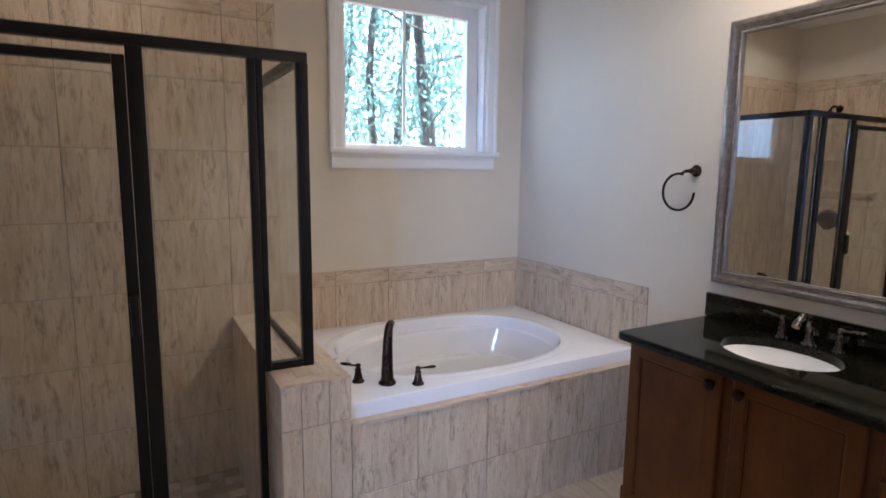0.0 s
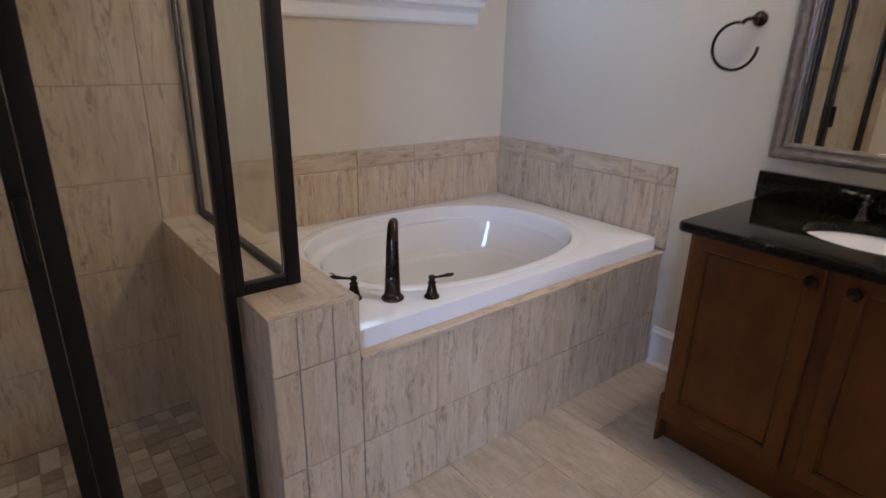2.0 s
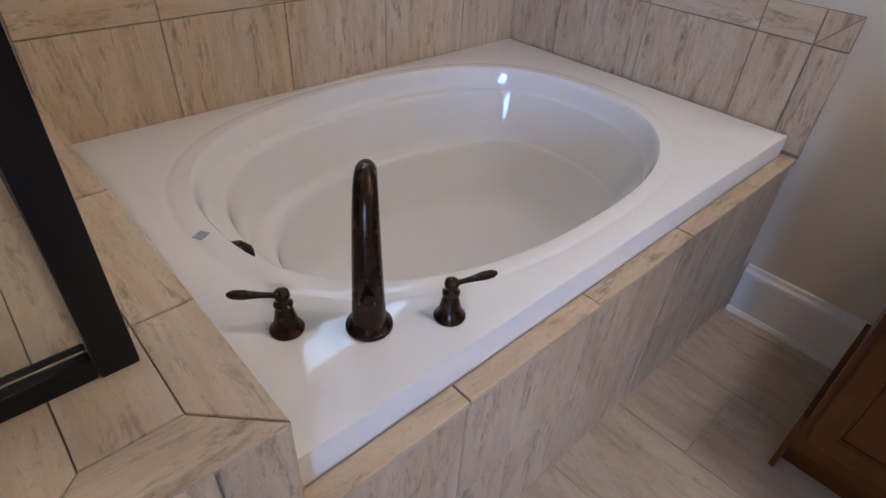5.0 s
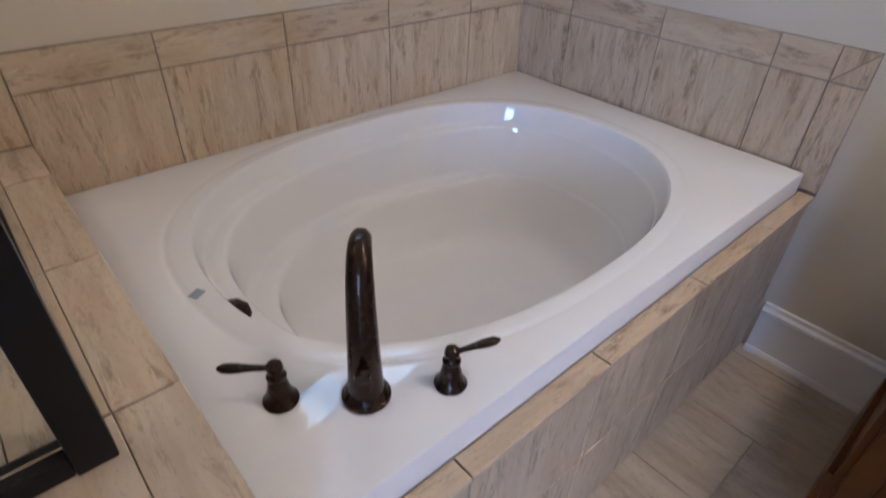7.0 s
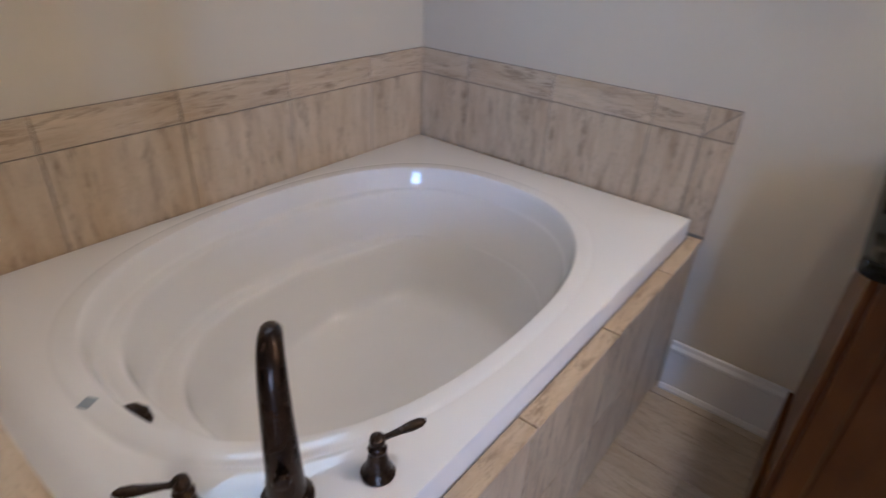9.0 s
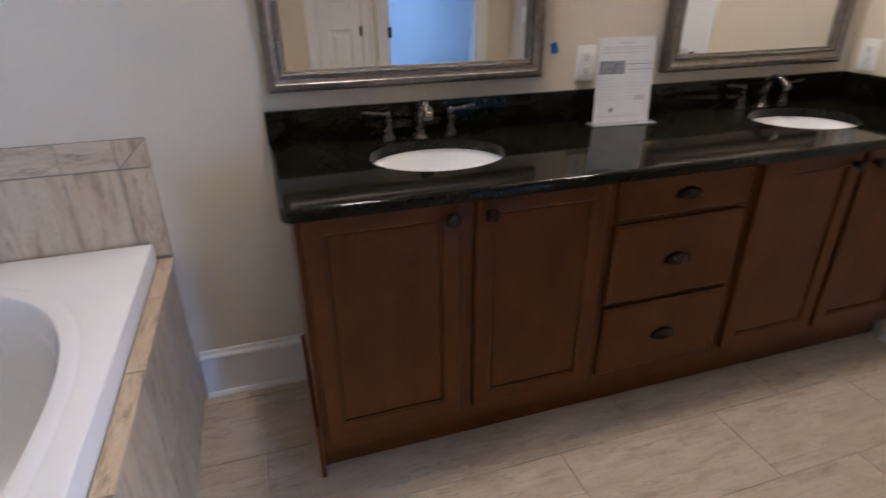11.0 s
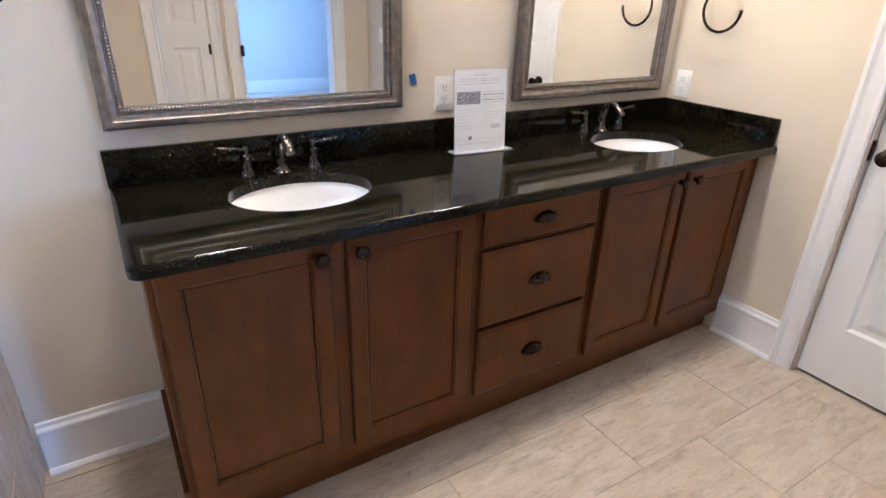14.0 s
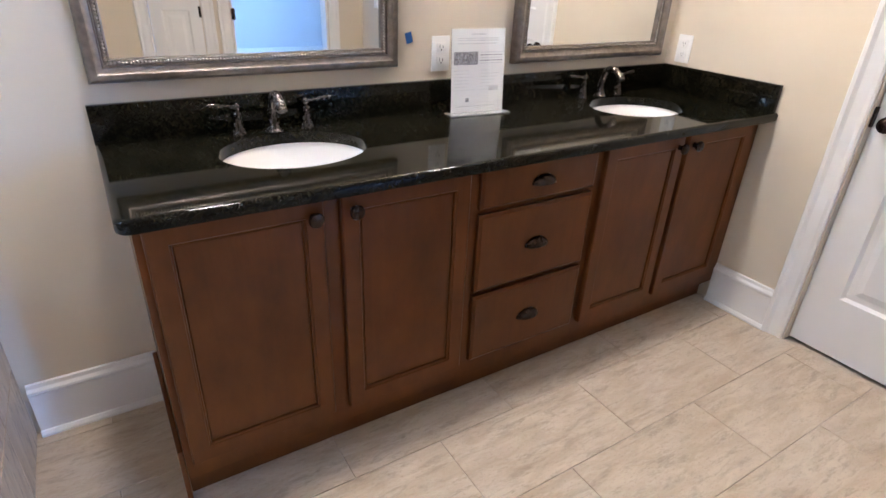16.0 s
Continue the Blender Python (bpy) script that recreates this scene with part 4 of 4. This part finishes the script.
# ---- small things on the walls ----
def towel_ring(m, lean=0.0):
    """Local x along the wall, z up, -y out of it."""
    t = thing("towel_ring", "oil-rubbed bronze open towel ring on a round wall mount", "towel ring", "towel rings", at=m)
    part("mount", lathe([(0.001, 0), (0.026, 0), (0.027, 0.004), (0.022, 0.010), (0.014, 0.014), (0.011, 0.028), (0.013, 0.034), (0.011, 0.042), (0.001, 0.045)], m=pose(0, 0, 0, 90)), BRONZE, t)
    part("arm", tube(bezier((0, -0.036, 0), (-0.012, -0.05, 0.0), (-0.03, -0.05, 0.0), (-0.040, -0.045, -0.016), 10), [0.008] * 6 + [0.007] * 5), BRONZE, t)
    r, c = 0.082, (-0.054, -0.045, -0.094)
    pts = [(c[0] + r * math.cos(a), c[1], c[2] + r * math.sin(a)) for a in [radians(75 + 285 * q / 40) for q in range(41)]]
    part("ring", tube(pts, 0.0058, n=10), BRONZE, t)
    return t


towel_ring(pose(-0.001, -1.305, 1.497, 0, 0, -90))
towel_ring(pose(-0.280, YS + 0.001, 1.438, 0, 0, 180))


def wall_plate(name, m, label, category, slots):
    o = thing(name, label, category, at=m)
    part("plate", box(-0.035, 0.035, -0.006, 0, -0.057, 0.057, 0.0025), PLASTIC, o)
    for z in slots:
        r = part("receptacle" if len(slots) > 1 else "rocker", box(-0.017, 0.017, -0.009, -0.0055, z - 0.014, z + 0.014, 0.003) if len(slots) > 1 else box(-0.016, 0.016, -0.010, -0.0055, -0.033, 0.033, 0.002), PLASTIC, o)
        if len(slots) > 1:
            for x in (-0.006, 0.006):
                part("slot", box(x - 0.0011, x + 0.0011, -0.0094, -0.0088, z - 0.002, z + 0.007), SLOT, r)
            part("slot", lathe([(0.0001, 0), (0.0025, 0), (0.0025, 0.0006), (0.0001, 0.0006)], n=8, m=pose(0, -0.0088, z - 0.008, 90)), SLOT, r)
    return o


wall_plate("wall_outlet", pose(-0.001, -2.473, 1.055, 0, 0, -90), "white two-socket electrical outlet on the wall", "outlet", (0.021, -0.021))
wall_plate("wall_outlet", pose(-0.085, YS + 0.001, 1.04, 0, 0, 180), "white two-socket electrical outlet beside the mirror", "outlet", (0.021, -0.021))
wall_plate("light_switch", pose(-2.74, YJ + 0.001, 1.04, 0, 0, 180), "white rocker light switch on the wall", "light switch", (0,))
tagged(link("blue_tape", box(-0.012, 0.012, -0.0008, 0, -0.017, 0.017), TAPE, at=pose(-0.001, -2.352, 1.108, 0, -14, -90)), "small torn piece of blue masking tape", "tape")
bar_ob = thing("towel_bar", "oil-rubbed bronze towel bar on the wall", "towel bar", at=pose(XW + 0.001, -1.70, 1.295, 0, 0, 90))
for x in (0, 0.6):
    part("mount", lathe([(0.001, 0), (0.026, 0), (0.024, 0.008), (0.012, 0.014), (0.011, 0.05), (0.013, 0.06), (0.001, 0.066)], m=pose(x, 0, 0, 90)), BRONZE, bar_ob)
part("rod", tube([(-0.02, -0.052, 0), (0.3, -0.052, 0), (0.62, -0.052, 0)], 0.008), BRONZE, bar_ob)

# sconce between the mirrors
sc = thing("wall_sconce", "bronze wall sconce with a frosted glass shade, lit", "wall lamp", at=pose(-0.001, -2.52, 1.465, 0, 0, -90))
part("back_plate", lathe([(0.001, 0.0), (0.055, 0), (0.057, 0.006), (0.045, 0.014), (0.02, 0.02), (0.001, 0.021)], m=pose(0, 0, 0, 90)), BRONZE, sc)
part("arm", tube(bezier((0, -0.015, 0), (0, -0.08, -0.04), (0, -0.13, -0.04), (0, -0.13, 0.03), 12), 0.009), BRONZE, sc)
part("cup", lathe([(0.001, 0), (0.028, 0), (0.034, 0.02), (0.03, 0.024)], m=pose(0, -0.13, 0.03)), BRONZE, sc)
bm = lathe([(0.03, 0.0), (0.045, 0.03), (0.055, 0.08), (0.075, 0.14), (0.072, 0.14), (0.052, 0.08), (0.042, 0.032), (0.028, 0.003)], m=pose(0, -0.13, 0.055))
part("shade", bm, BULB, sc, "glowing frosted glass shade")
# The third ring, over the shower, goes with the added unseen light.
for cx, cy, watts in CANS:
    cl = thing("recessed_light", "round white recessed ceiling light, lit, out of view", "ceiling light", "recessed lights", at=pose(cx, cy, H))
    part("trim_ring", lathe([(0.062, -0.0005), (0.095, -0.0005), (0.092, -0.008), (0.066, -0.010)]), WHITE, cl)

# leaflet stand on the counter
st = thing("leaflet_stand", "printed white sheet in a clear acrylic counter stand", "sign stand", at=pose(-0.108, -2.566, CT1 + 0.0005, 0, 0, -95))
st.scale = (0.95, 1, 0.96)
part("foot", box(-0.122, 0.122, -0.035, 0.02, 0, 0.004, 0.001), ACRYLFOOT, st, "clear acrylic foot", smooth=False)
up = pose(0, 0, 0.003, -4)
g = part("holder", box(-0.109, 0.109, -0.0035, -0.0015, 0, 0.286, 0.0008), ACRYLGLASS, st, "clear acrylic holder", smooth=False, at=up)
g.visible_shadow = False
sheet_ob = part("paper", box(-0.107, 0.107, -0.001, 0.0, 0.002, 0.282), PAPER, st, "printed white sheet", smooth=False, at=up)
random.seed(4)


def ink(x0, x1, z0, z1, mat=INK):
    part("print_bar", box(x0, x1, -0.0014, -0.0011, z0, z1), mat, sheet_ob, smooth=False)


ink(-0.03, 0.03, 0.262, 0.267)
for z in (0.250, 0.243, 0.233):
    ink(-0.085, 0.085 - random.random() * 0.03, z, z + 0.003)
ink(-0.098, -0.002, 0.165, 0.208, DARKINK)
for q in range(5):
    ink(0.008, 0.098, 0.168 + 0.009 * q, 0.1705 + 0.009 * q, DARKINK if q in (1, 3) else INK)
for q in range(7):
    ink(-0.098, -0.098 + 0.05 + random.random() * 0.04, 0.145 - 0.011 * q, 0.1465 - 0.011 * q)
    ink(0.008, 0.04 + random.random() * 0.055, 0.145 - 0.011 * q, 0.1465 - 0.011 * q)
ink(0.045, 0.085, 0.075, 0.092)
ink(-0.05, -0.036, 0.038, 0.052, DARKINK)
ink(-0.09, 0.07, 0.022, 0.0245)

# ---- outside ----
bm = bmesh.new()
bmesh.ops.create_grid(bm, x_segments=2, y_segments=2, size=600)
tagged(link("ground", bm, GROUND, at=pose(0, 601, -0.6)), "brown leaf litter ground under the trees", "ground", kind="structure")


SKYGLOW = glow("bright_hazy_sky", (0.60, 0.80, 1.0), 0.9)
tagged(link("backdrop", box(-160, 170, 62, 62.2, -0.7, 170), SKYGLOW), "bright hazy sky behind the woodland", "sky", kind="structure")


def tree(x, y, h, r, seed):
    rnd = random.Random(seed)
    t = thing("tree", "tall leafy woodland tree with a dark trunk", "tree", "woodland trees", at=pose(x, y, -0.6))
    pts = [(0.15 * math.sin(q * 0.7 + seed), 0.1 * math.cos(q + seed), h * q / 10) for q in range(11)]
    bm = tube(pts, [r * (1.1 - 0.09 * q) for q in range(11)], n=10)
    ends = []
    for q in range(15):
        z = h * (0.07 + 0.062 * q)
        a, ln = rnd.uniform(0, 6.28), rnd.uniform(1.2, 2.6)
        e = (ln * math.cos(a), ln * math.sin(a), z + rnd.uniform(0.2, 1.1))
        ends.append(e)
        tube(bezier((0, 0, z), (e[0] * 0.4, e[1] * 0.4, z + 0.1), (e[0] * 0.7, e[1] * 0.7, e[2]), e, 5), [r * 0.18, r * 0.13, r * 0.1, r * 0.07, r * 0.05, r * 0.035], n=6, bm=bm)
    part("trunk", bm, BARK, t)
    verts, faces = [], []
    for e in ends:
        for c in range(9):
            cc = Vector(e) * rnd.uniform(0.45, 1.1) + Vector((rnd.gauss(0, 0.5), rnd.gauss(0, 0.5), rnd.gauss(0, 0.45)))
            cc.z = max(cc.z, 0.5)
            for q in range(26):
                p = cc + Vector((rnd.gauss(0, 0.26), rnd.gauss(0, 0.26), rnd.gauss(0, 0.2)))
                d = Euler((rnd.uniform(0, 6), rnd.uniform(0, 6), rnd.uniform(0, 6))).to_matrix()
                s = rnd.uniform(0.04, 0.085)
                o = len(verts)
                verts += [p + d @ Vector(v) * s for v in ((-1, 0, 0), (0.1, -0.55, 0.12), (1, 0, 0), (0.1, 0.55, 0.12))]
                faces.append((o, o + 1, o + 2, o + 3))
    me = bpy.data.meshes.new("crown")
    me.from_pydata(verts, [], faces)
    me.materials.append(LEAF)
    cr = new("crown", me)
    cr.parent = t
    return t


for q, (x, y, h, r) in enumerate(((2.92, 7.0, 6.2, 0.15), (1.98, 7.2, 6.2, 0.10), (3.6, 9.5, 6.8, 0.13), (1.3, 11.5, 7.2, 0.12), (-1.2, 9.8, 6.5, 0.1), (5.2, 12, 7.2, 0.14), (2.6, 14.5, 8, 0.12), (0.2, 15.5, 8, 0.13), (4.6, 16.5, 8.5, 0.12), (3.2, 12.5, 7.5, 0.08))):
    tree(x, y, h * 1.5, r, q + 1)

# ---- floor tiles ----
xs = [-0.06, -0.345, -0.63, -0.915, -1.20, -1.485, -1.77, -2.055, -2.34, -2.625, -2.91, XW]
xs = [0.0] + xs
FB = basis((0, 0, -0.009), (0, -1, 0), (1, 0, 0))
for q, (a, b) in enumerate(zip(xs, xs[1:])):
    first = [0.70, 0.985][q % 2]
    start = 0.941 if (a + b) / 2 < PX0 else 0.0
    joints = [start] + [first + 0.575 * s for s in range(-1, 6) if start + 0.03 < first + 0.575 * s < -YS - 0.03] + [-YS]
    for u0, u1 in zip(joints, joints[1:]):
        w, h = (u1 - u0) - 0.002, (a - b) - 0.002
        m = FB @ Matrix.Translation(((u0 + u1) / 2, (a + b) / 2, 0)) @ pose(0, 0, 0, 0, 0, 90)
        tile(floor, "floor_tile", h, w, 0.009, m, FLOORSTONE)
